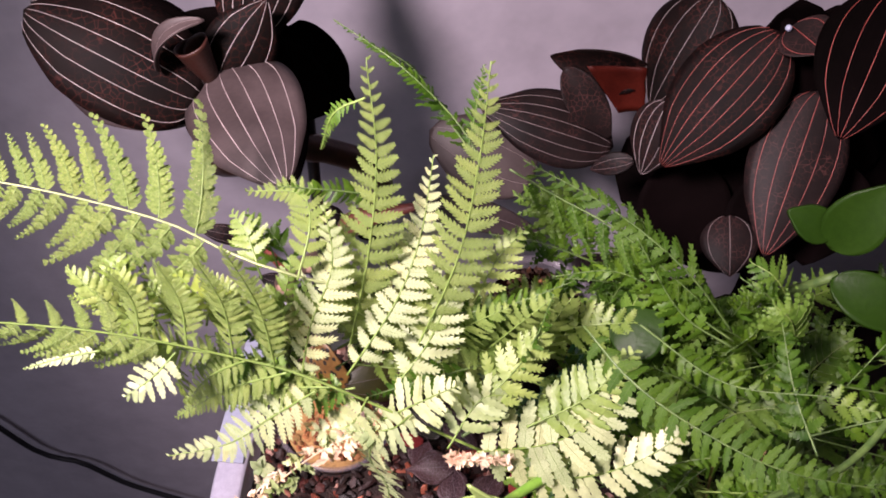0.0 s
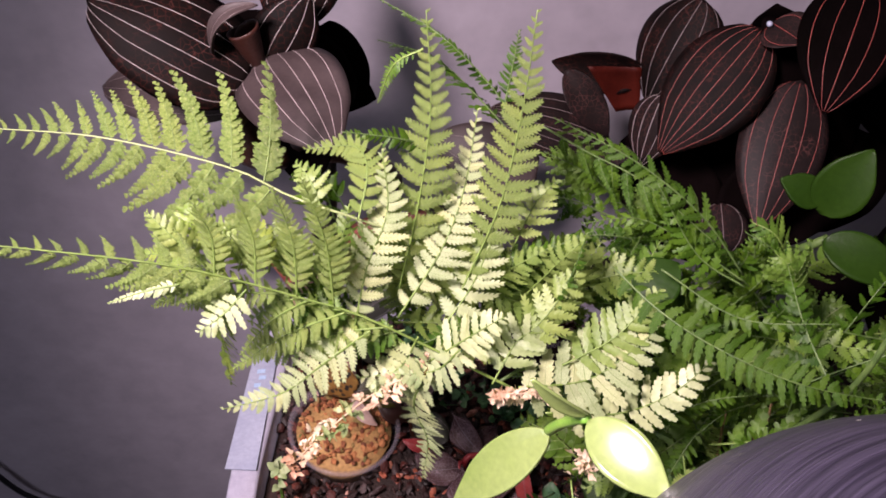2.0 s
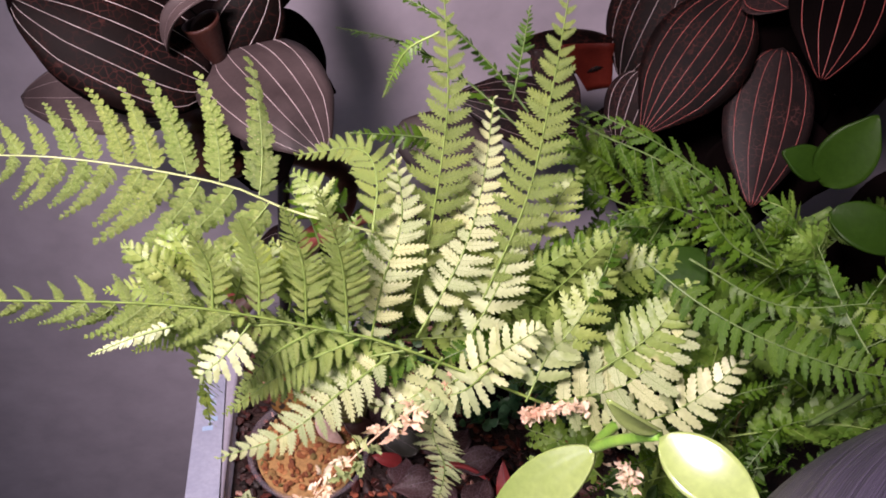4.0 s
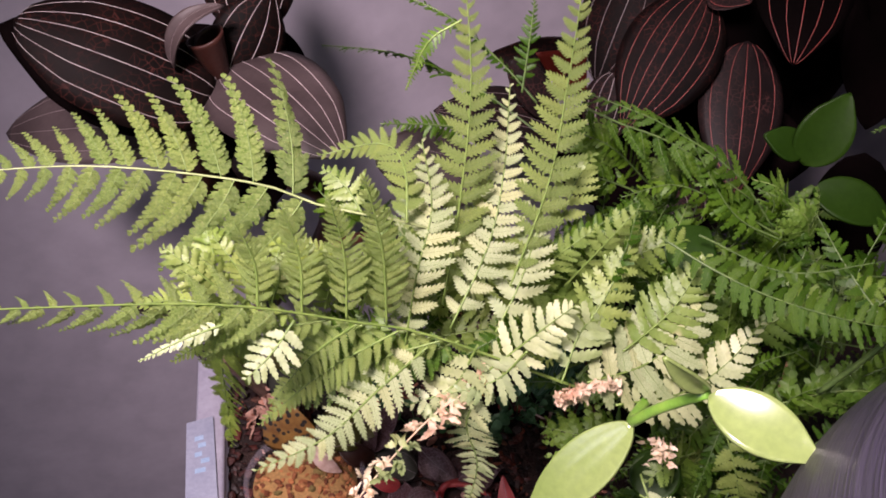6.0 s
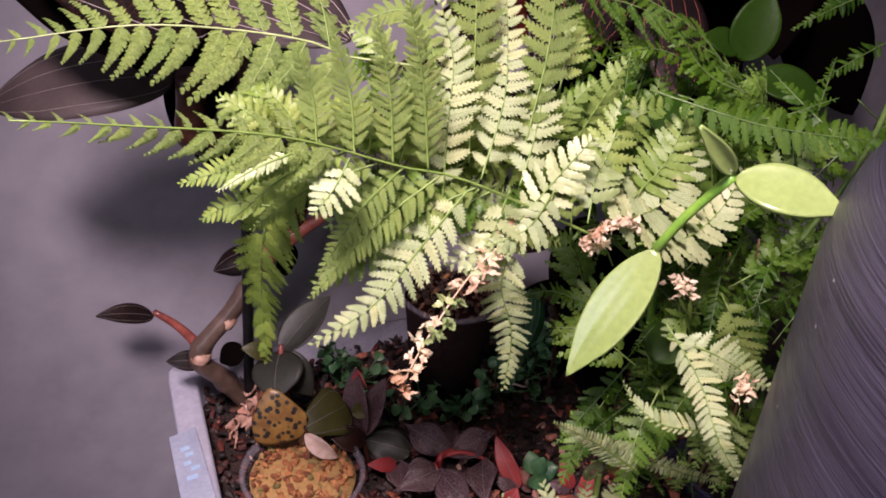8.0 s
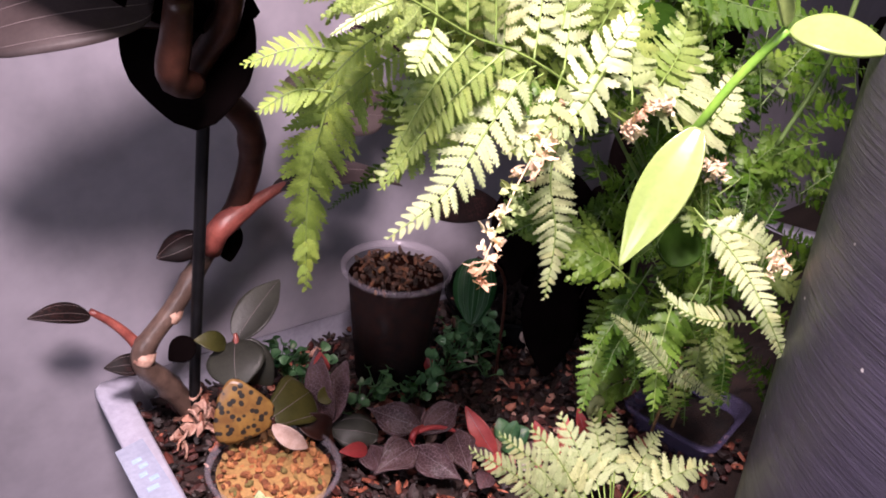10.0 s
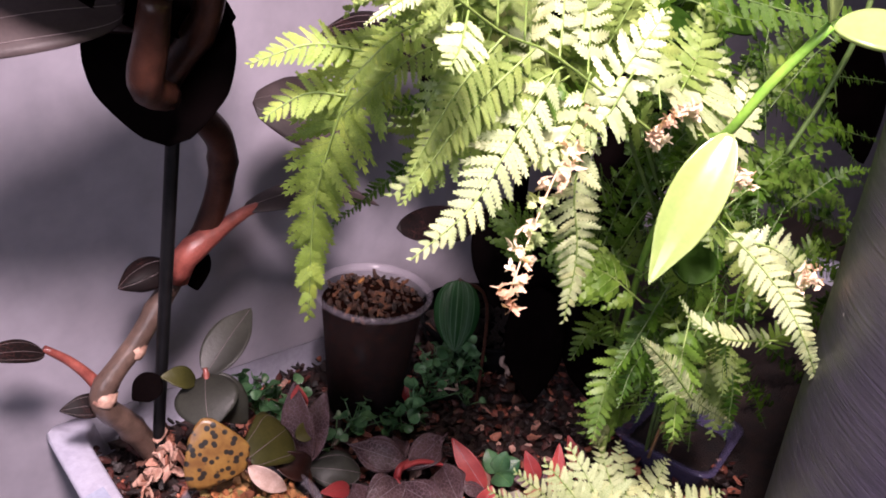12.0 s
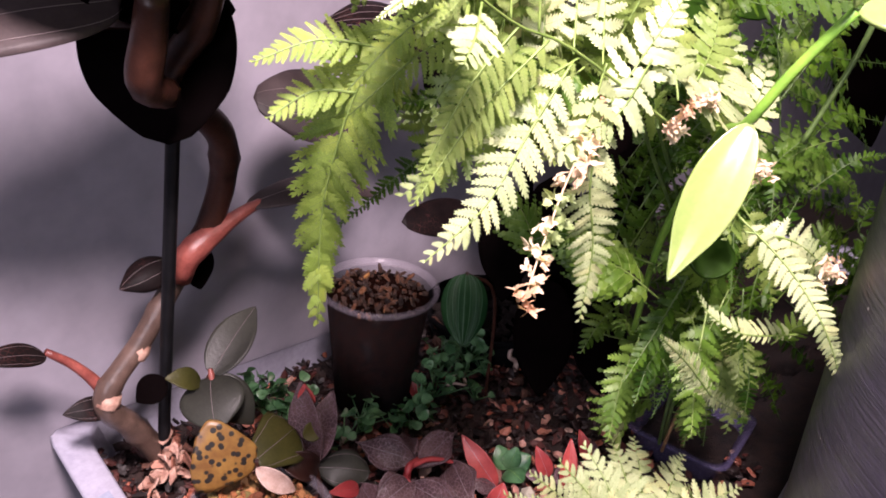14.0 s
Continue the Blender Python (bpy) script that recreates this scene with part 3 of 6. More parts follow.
# ---- the room ----
def slab(name, lo, hi, mat, label, category):
    bm = bmesh.new()
    box(bm, lo, hi)
    return tagged(part(name, bm, mat, smooth=False), label, category, kind="structure")


slab("wall_north", (-1.8, 0.46, -0.85), (1.8, 0.56, 1.6), WALL, "lilac-grey painted wall behind the plants", "wall")
slab("wall_south", (-1.8, -1.9, -0.85), (1.8, -1.8, 1.6), ROOM, "plain grey painted room wall", "wall")
slab("wall_west", (-1.9, -1.9, -0.85), (-1.8, 0.56, 1.6), ROOM, "plain grey painted room wall", "wall")
slab("wall_east", (1.8, -1.9, -0.85), (1.9, 0.56, 1.6), ROOM, "plain grey painted room wall", "wall")
slab("floor", (-1.9, -1.9, -0.95), (1.9, 0.56, -0.85), WOOD, "dark wooden room floor", "floor")
slab("ceiling", (-1.9, -1.9, 1.6), (1.9, 0.56, 1.7), ROOM, "plain pale ceiling", "ceiling")


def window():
    """An added casement on the west wall, there to account for the side fill lamp."""
    t = thing("window_1", "added white casement with a plain pane behind the fill lamp", "window", kind="structure", at=(-1.8, -0.55, 0.5))
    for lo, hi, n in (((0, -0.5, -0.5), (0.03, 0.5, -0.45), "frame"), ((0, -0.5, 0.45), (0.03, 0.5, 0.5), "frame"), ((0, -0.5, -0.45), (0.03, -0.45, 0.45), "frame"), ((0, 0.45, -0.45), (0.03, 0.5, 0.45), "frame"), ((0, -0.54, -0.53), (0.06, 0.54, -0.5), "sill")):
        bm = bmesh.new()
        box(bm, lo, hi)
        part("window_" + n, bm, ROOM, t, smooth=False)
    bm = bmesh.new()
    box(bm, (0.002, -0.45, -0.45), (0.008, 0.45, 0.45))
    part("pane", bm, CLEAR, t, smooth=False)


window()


def table():
    t = thing("plant_stand", "long dark wooden plant stand under the tray", "stand", at=(0.18, 0.1, -0.85))
    bm = bmesh.new()
    # Assumed support, run far right so its dark top fills a shaded gap in view.
    box(bm, (-0.15, -0.24, 0.712), (0.62, 0.3, 0.736))
    part("tabletop", bm, WOOD, t, smooth=False)
    for x in (-0.14, 0.585):
        for y in (-0.23, 0.265):
            bm = bmesh.new()
            box(bm, (x, y, 0), (x + 0.025, y + 0.025, 0.712))
            part("leg", bm, WOOD, t, smooth=False)


table()


# ---- the tray and what stands in it ----
EDGE = [(-0.075, 0.456), (-0.0975, 0.284), (-0.1, 0.128), (0.16, 0.128), (0.62, 0.2), (0.62, 0.456)]


def rounded(corners, inset, r, n=5):
    """The corners of a convex outline moved inwards and rounded, counter-clockwise."""
    out, m = [], len(corners)
    c = Vector((sum(p[0] for p in corners) / m, sum(p[1] for p in corners) / m))
    pts = []
    for i in range(m):
        a, b, e = Vector(corners[i - 1]), Vector(corners[i]), Vector(corners[(i + 1) % m])
        n1 = Vector((-(b - a).y, (b - a).x)).normalized()
        n2 = Vector((-(e - b).y, (e - b).x)).normalized()
        pts.append(b + (n1 + n2) * inset / (1 + n1.dot(n2)))
    for i in range(m):
        a, b, e = pts[i - 1], pts[i], pts[(i + 1) % m]
        p, q = b + (a - b).normalized() * r, b + (e - b).normalized() * r
        for k in range(n + 1):
            t = k / n
            out.append(p * (1 - t) ** 2 + b * 2 * t * (1 - t) + q * t * t)
    return out


def tray():
    t = thing("plant_tray", "shallow white plastic tray filled with red mulch and small pots", "tray", at=(0, 0, 0))
    bm = bmesh.new()
    rings = []
    for inset, z in ((0.003, -0.114), (-0.001, -0.083), (-0.0155, -0.082), (-0.0165, -0.079), (-0.015, -0.077), (0.001, -0.0765), (0.003, -0.078), (0.0035, -0.08), (0.006, -0.111)):
        rings.append([bm.verts.new((p.x, min(p.y, 0.4585), z - (0.034 * min(1, max(0, (p.x + 0.064) / 0.012)) * (p.y > 0.3) if z > -0.1 else 0))) for p in rounded(EDGE, inset, 0.025)])
    for a, b in zip(rings, rings[1:]):
        for k in range(len(a)):
            bm.faces.new((a[k], a[(k + 1) % len(a)], b[(k + 1) % len(a)], b[k]))
    bm.faces.new(rings[0][::-1])
    bm.faces.new(rings[-1])
    part("tray_body", bm, TRAY, t)
    bm = bmesh.new()
    outline = rounded(EDGE, 0.006, 0.02)
    c = sum(outline, Vector((0, 0))) / len(outline)
    loops = []
    for k in range(9):
        loops.append([bm.verts.new((c.x + (p.x - c.x) * (1 - k / 9), c.y + (p.y - c.y) * (1 - k / 9), -0.102 + 0.008 * noise.noise((p.x * 30, p.y * 30, k)))) for p in outline])
    for a, b in zip(loops, loops[1:]):
        for k in range(len(a)):
            bm.faces.new((a[k], a[(k + 1) % len(a)], b[(k + 1) % len(a)], b[k]))
    bm.faces.new(loops[-1])
    part("soil", bm, SOIL, t, "dark damp soil")
    return t


tray()

rng = random.Random(5)


def in_tray():
    return Vector((rng.uniform(-0.084, 0.255), rng.uniform(0.165, 0.446), rng.uniform(-0.104, -0.092)))


tagged(scatter("mulch", 5200, in_tray, (0.0012, 0.005), MULCH, rng), "red-brown bark mulch and grit over the tray", "mulch", kind="stuff")


def label_card():
    """A long printed strip that lies along the flange of the tray."""
    t = thing("plant_label", "white plastic plant label with blue print on the tray edge", "label")
    bm = bmesh.new()
    c = [Vector(p) for p in ((-0.1065, 0.386, -0.0745), (-0.0885, 0.388, -0.0735), (-0.0955, 0.286, -0.0735), (-0.117, 0.288, -0.0755))]
    v = [bm.verts.new(p) for p in c] + [bm.verts.new(p - Vector((0, 0, 0.0011))) for p in c]
    for f in ((0, 1, 2, 3), (7, 6, 5, 4), (0, 4, 5, 1), (1, 5, 6, 2), (2, 6, 7, 3), (3, 7, 4, 0)):
        bm.faces.new([v[i] for i in f])
    bmesh.ops.recalc_face_normals(bm, faces=bm.faces)
    part("card", bm, LABEL, t, smooth=False)
    for v0, u0, u1 in ((0.14, 0.3, 0.62), (0.2, 0.42, 0.7), (0.27, 0.3, 0.55), (0.33, 0.5, 0.8), (0.4, 0.3, 0.66)):
        bm = bmesh.new()
        ring = []
        for u, w in ((u0, v0), (u1, v0), (u1, v0 + 0.035), (u0, v0 + 0.035)):
            ring.append(bm.verts.new(c[0].lerp(c[1], u).lerp(c[3].lerp(c[2], u), w) + Vector((0, 0, 0.0004))))
        low = [bm.verts.new(q.co - Vector((0, 0, 0.0003))) for q in ring]
        bm.faces.new(ring[::-1])
        for i in range(4):
            bm.faces.new((ring[i], ring[(i + 1) % 4], low[(i + 1) % 4], low[i]))
        bmesh.ops.recalc_face_normals(bm, faces=bm.faces)
        part("print", bm, LABEL_BLUE, t, "pale blue printed mark", smooth=False)


label_card()


def cup(name, label, centre, r_top, r_low, z_top, z_low, fill, fill_z, grit, rim=None, body=None, seed=1, size=(0.0025, 0.006), long=1.0):
    t = thing(name, label, "pot", at=(centre[0], centre[1], z_low))
    h = z_top - z_low
    bm = bmesh.new()
    lathe(bm, (0, 0, 0), [(0.001, 0.001), (r_low, 0.001), (r_low + 0.001, 0.002), (r_top, h - 0.004), (r_top - 0.0012, h - 0.004), (r_low - 0.0005, 0.003), (0.001, 0.003)], 48)
    part("cup_wall", bm, body or CLEAR, t)
    bm = bmesh.new()
    lathe(bm, (0, 0, 0), [(r_top - 0.001, h - 0.005), (r_top + 0.002, h - 0.004), (r_top + 0.0028, h - 0.0015), (r_top + 0.0018, h), (r_top - 0.0002, h), (r_top - 0.001, h - 0.005)], 48)
    part("rim", bm, rim or CLEAR_RIM, t, "clear rolled plastic rim")
    bm = bmesh.new()
    rr = r_low + (r_top - r_low) * (fill_z - z_low) / h - 0.0022
    lathe(bm, (0, 0, 0), [(0.001, 0.004), (r_low - 0.0022, 0.004), (rr, fill_z - z_low), (rr * 0.6, fill_z - z_low + 0.002), (0.001, fill_z - z_low + 0.003)], 32)
    part("potting_mix", bm, fill, t)
    rg = random.Random(seed)

    def spot():
        a, q = rg.uniform(0, 6.3), rr * math.sqrt(rg.random()) * 0.95
        return Vector((q * math.cos(a), q * math.sin(a), fill_z - z_low + rg.uniform(-0.001, 0.006)))

    for k in range(280):
        q = rg.uniform(*size)
        ob = new("chip", chip_mesh(rg.randrange(6), grit))
        ob.parent = t
        ob.matrix_basis = Matrix.LocRotScale(spot(), Euler([rg.uniform(0, 6.3) for _ in range(3)]), (q * rg.uniform(0.8, 1.3) * long, q * rg.uniform(0.6, 1), q * 0.75))
    return t


cup("clear_cup_pot", "tall clear plastic cup filled with dark bark mix", (0.101, 0.384), 0.037, 0.027, -0.005, -0.1, POT_MIX, -0.014, MOSSY, seed=3, size=(0.0013, 0.003), long=1.7)
cup("grit_pot", "small clear plastic pot of orange grit with a spotted leaf", (-0.036, 0.322), 0.038, 0.031, -0.072, -0.106, PUMICE, -0.079, PUMICE, seed=4, size=(0.002, 0.0044))


# Black plastic made darker still: shade from the foliage above is put in.
STAKE_POT = plain("black_pot_plastic_shaded", (0.001, 0.001, 0.0012), (0.0025, 0.0025, 0.003), 0.75, 40, gloss=0.06)


def planter():
    """A thin-walled clear box that stands at the front of the tray and holds the ferns."""
    t = thing("fern_pot", "clear bluish plastic box planter holding the ferns", "pot")
    outline = [(0.205, 0.174), (0.274, 0.187), (0.266, 0.25), (0.197, 0.24)]
    rings, bm = [], bmesh.new()
    for inset, z in ((0.006, -0.101), (0.0, -0.079), (-0.0025, -0.0785), (-0.003, -0.0765), (0.001, -0.0765), (0.0015, -0.079), (0.007, -0.0995)):
        rings.append([bm.verts.new((p.x, p.y, z)) for p in rounded(outline, inset, 0.012)])
    for p, q in zip(rings, rings[1:]):
        for k in range(len(p)):
            bm.faces.new((p[k], p[(k + 1) % len(p)], q[(k + 1) % len(p)], q[k]))
    bm.faces.new(rings[0][::-1])
    bm.faces.new(rings[-1])
    part("box_wall", bm, CLEAR_BLUE, t, "clear bluish plastic wall")
    bm = bmesh.new()
    low = [bm.verts.new((p.x, p.y, -0.098)) for p in rounded(outline, 0.008, 0.01)]
    top = [bm.verts.new((p.x, p.y, -0.087)) for p in rounded(outline, 0.005, 0.01)]
    for k in range(len(low)):
        bm.faces.new((low[k], low[(k + 1) % len(low)], top[(k + 1) % len(low)], top[k]))
    bm.faces.new(top)
    part("potting_mix", bm, SOIL, t, "dark damp soil")


planter()
cup("nursery_pot", "black plastic nursery pot of the red-veined orchid", (0.226, 0.388), 0.05, 0.042, -0.068, -0.1, STAKE_POT, -0.08, SOIL, STAKE_POT, STAKE_POT, seed=9)


# ---- the black vessel beside the tray ----
def vessel():
    bm = bmesh.new()
    lathe(bm, (0, 0, 0), [(0.001, 0.0), (0.118, 0.0), (0.1236, 0.006), (0.1245, 0.09), (0.1255, 0.2), (0.1262, 0.3)] + [(max(0.001, 0.1264 * math.cos(a)), 0.334 + 0.095 * math.sin(a)) for a in (k * math.pi / 48 for k in range(25))], 128)
    ob = part("black_vessel", bm, RIBBED)
    ob.location = (0.1395, -0.012, -0.114)
    tagged(ob, "large round black plastic vessel with fine turned grooves and dust", "vessel")


vessel()


# ---- the cable on the wall ----
def cable():
    bm = bmesh.new()
    tube(bm, smooth_path([(-0.62, 0.452, -0.2), (-0.43, 0.452, -0.29), (-0.362, 0.452, -0.395), (-0.322, 0.452, -0.418), (-0.283, 0.452, -0.465), (-0.235, 0.452, -0.5), (-0.15, 0.452, -0.56), (-0.1, 0.452, -0.75), (-0.1, 0.44, -0.846)], 60), 0.0028, 8)
    tagged(part("power_cable", bm, CABLE), "thin black power cable hanging along the wall", "cable")


cable()


# ---- jewel orchid on the stake ----


def staked_orchid():
    t = thing("jewel_orchid", "tall jewel orchid with dark striped leaves tied to a stake", "orchid", at=(0, 0, 0))
    stalk(t, [(-0.041, 0.412, -0.098), (-0.049, 0.409, -0.078), (-0.064, 0.406, -0.052), (-0.0785, 0.405, -0.027), (-0.054, 0.405, 0.003), (-0.029, 0.405, 0.038), (-0.018, 0.403, 0.053)], [0.007, 0.0072, 0.0062, 0.006, 0.006], STEM_PALE, n=40, knots=4, label="thick pale jointed stem")
    stalk(t, [(-0.020, 0.403, 0.050), (-0.014, 0.402, 0.060), (-0.009, 0.395, 0.088), (-0.017, 0.382, 0.119), (-0.040, 0.368, 0.143), (-0.064, 0.352, 0.163), (-0.06, 0.325, 0.2), (-0.07, 0.305, 0.245)], [0.0068, 0.0075, 0.0065, 0.006], STEM, n=44, knots=4, label="dark brown jointed stem")
    leaf(t, (-0.082, 0.289, 0.246), (-0.151, 0.306, 0.272), (-0.1, -0.55, 0.85), 0.05, JEWEL, 0.09, -0.25, 6, VEIN_WHITE, label="large near-black leaf with white stripes", fat=0.4, point=0.4)
    leaf(t, (-0.097, 0.290, 0.258), (-0.077, 0.294, 0.281), (-0.75, -0.25, 0.6), 0.012, JEWEL_LILAC, 0.24, 0.2, 2, VEIN_GREY, label="narrow grey young leaf arching over the heart", roll=0.9, point=0.4)
    leaf(t, (-0.074, 0.302, 0.252), (-0.043, 0.241, 0.247), (-0.1, -0.4, 0.9), 0.048, JEWEL_LILAC, 0.07, -0.22, 6, VEIN_WHITE, label="broad grey-brown leaf with white stripes", fat=0.7, point=0.5)
    leaf(t, (-0.066, 0.312, 0.258), (-0.055, 0.385, 0.285), (0, -0.5, 0.85), 0.04, JEWEL, 0.06, -0.2, 7, VEIN_WHITE)
    leaf(t, (-0.09, 0.335, 0.205), (-0.172, 0.366, 0.184), (0.1, -0.5, 0.85), 0.044, JEWEL_LILAC, 0.1, -0.15, 4, VEIN_GREY, label="dull grey leaf with faint stripes", point=0.5, fat=0.4)
    leaf(t, (-0.058, 0.365, 0.207), (-0.067, 0.346, 0.137), (-0.75, -0.6, 0.2), 0.068, JEWEL_BLACK_SHADE, 0.05, 0.1, 0, label="black hanging leaf", point=0.45, fat=0.4)
    leaf(t, (-0.078, 0.310, 0.250), (-0.034, 0.340, 0.205), (0.1, -0.6, 0.7), 0.036, JEWEL_BLACK_SHADE, 0.05, 0.1, 0, point=0.4)
    leaf(t, (-0.056, 0.350, 0.236), (-0.030, 0.372, 0.176), (0.1, -0.6, 0.7), 0.03, JEWEL_BLACK_SHADE, 0.05, 0.1, 0, point=0.4)
    leaf(t, (-0.075, 0.298, 0.246), (-0.056, 0.315, 0.277), (0.2, -0.7, 0.6), 0.03, JEWEL, 0.08, -0.25, 4, VEIN_WHITE)
    leaf(t, (-0.120, 0.350, 0.224), (-0.023, 0.360, 0.188), (-0.3, -0.6, 0.6), 0.055, JEWEL_BLACK_SHADE, 0.05, 0.1, 0)
    # Added leaf, hidden behind the striped one, to cast more shadow on the wall.
    leaf(t, (-0.078, 0.300, 0.235), (-0.161, 0.335, 0.255), (-0.1, -0.55, 0.85), 0.055, JEWEL_BLACK_SHADE, 0.08, -0.2, 0)
    rolled_leaf(t, (-0.078, 0.298, 0.248), (-0.3, -0.1, 1), 0.022, 0.004, 0.009, JEWEL_RED, "rolled reddish-brown young leaf")
    leaf(t, (0.082, 0.385, 0.113), (0.018, 0.405, 0.128), (-0.3, -0.6, 0.7), 0.046, JEWEL_LILAC, 0.06, -0.15, 2, VEIN_GREY, vein=0.0001, point=0.4, label="dull grey rounded leaf")
    stalk(t, [(-0.033, 0.401, 0.035), (-0.028, 0.398, 0.050), (-0.010, 0.397, 0.060), (0.012, 0.396, 0.069), (0.037, 0.394, 0.072)], [0.0068, 0.0078, 0.0045, 0.0028, 0.0016], STEM_PINK, "petiole", "pink leaf stalk", 12)
    leaf(t, (0.007, 0.398, 0.069), (0.101, 0.385, 0.055), (-0.2, -0.3, 0.9), 0.022, JEWEL_LILAC, 0.16, -0.2, 1, VEIN_GREY)
    stalk(t, [(-0.075, 0.410, -0.032), (-0.079, 0.412, -0.020), (-0.089, 0.416, -0.006), (-0.101, 0.420, 0.005)], [0.0042, 0.003, 0.002], STEM_PINK, "petiole", "pink leaf stalk", 12)
    leaf(t, (-0.1015, 0.418, 0.003), (-0.1365, 0.418, 0.013), (0, -0.5, 0.85), 0.014, JEWEL_GREY, 0.12, 0.1, 3, VEIN_GREY)
    leaf(t, (-0.072, 0.410, -0.038), (-0.098, 0.415, -0.034), (-0.2, -0.6, 0.7), 0.014, JEWEL_GREY, 0.12, 0.1, 3, VEIN_GREY)
    leaf(t, (-0.034, 0.408, 0.043), (-0.063, 0.410, 0.034), (-0.1, -0.5, 0.7), 0.02, JEWEL_GREY, 0.1, -0.4, 2, VEIN_GREY, vein=0.0001, label="small brown leaf curling round the stem")
    leaf(t, (-0.02, 0.409, 0.048), (-0.014, 0.410, 0.018), (0.1, -0.8, 0.4), 0.02, JEWEL_BLACK_SHADE, 0.1, 0.1, 0)
    leaf(t, (-0.069, 0.360, 0.186), (-0.136, 0.360, 0.193), (0.1, -0.2, 1), 0.03, STEM, 0.06, 0.1, 0, label="brown leaf underside")
    stalk(t, [(-0.073, 0.335, 0.164), (-0.088, 0.325, 0.173), (-0.089, 0.318, 0.193), (-0.091, 0.310, 0.211)], [0.0065, 0.0075, 0.006], STEM, "petiole", "brown fleshy leaf stalk", 14)
    for a, b, r in (((-0.055, 0.405, 0.001), (-0.060, 0.405, -0.007), 0.0068), ((-0.075, 0.404, -0.023), (-0.079, 0.404, -0.031), 0.0072), ((-0.027, 0.405, 0.039), (-0.031, 0.405, 0.034), 0.0068)):
        stalk(t, [a, tuple((Vector(a) + Vector(b)) / 2), b], [r * 0.86, r, r * 0.88], ROOT, "node_ring", "pale stem node", 8, 12)
    rg = random.Random(8)
    for k in range(56):
        bm, q = bmesh.new(), Vector((-0.044 + rg.gauss(0, 0.0105), 0.398 + rg.gauss(0, 0.008), -0.094))
        q.z += max(0.0, 0.034 - 0.0018 * (abs(q.x + 0.044) * 1000)) * rg.random()
        m = Matrix.LocRotScale(q, Euler([rg.uniform(0, 6.3) for _ in range(3)]), [rg.uniform(0.003, 0.008), rg.uniform(0.0025, 0.0055), 1])
        ring = [bm.verts.new(m @ Vector((math.cos(a) * rg.uniform(0.5, 1.2), math.sin(a) * rg.uniform(0.5, 1.2), 0.0012 * math.cos(a * 1.5)))) for a in (i * 0.785 for i in range(8))]
        low = [bm.verts.new(v.co - m.to_3x3() @ Vector((0, 0, 0.0012))) for v in ring]
        bm.faces.new(ring)
        bm.faces.new(low[::-1])
        for i in range(8):
            bm.faces.new((ring[i], low[i], low[(i + 1) % 8], ring[(i + 1) % 8]))
        part("sheath_shred", bm, ROOT if k % 3 else BARK, t, smooth=False)


staked_orchid()


def stake():
    bm = bmesh.new()
    tube(bm, smooth_path([(-0.046, 0.402, -0.1), (-0.046, 0.402, -0.06), (-0.048, 0.38, 0.09), (-0.05, 0.36, 0.228)], 24), 0.0036, 12)
    tagged(part("plant_stake", bm, STAKE), "straight black plastic plant stake", "stake")


stake()


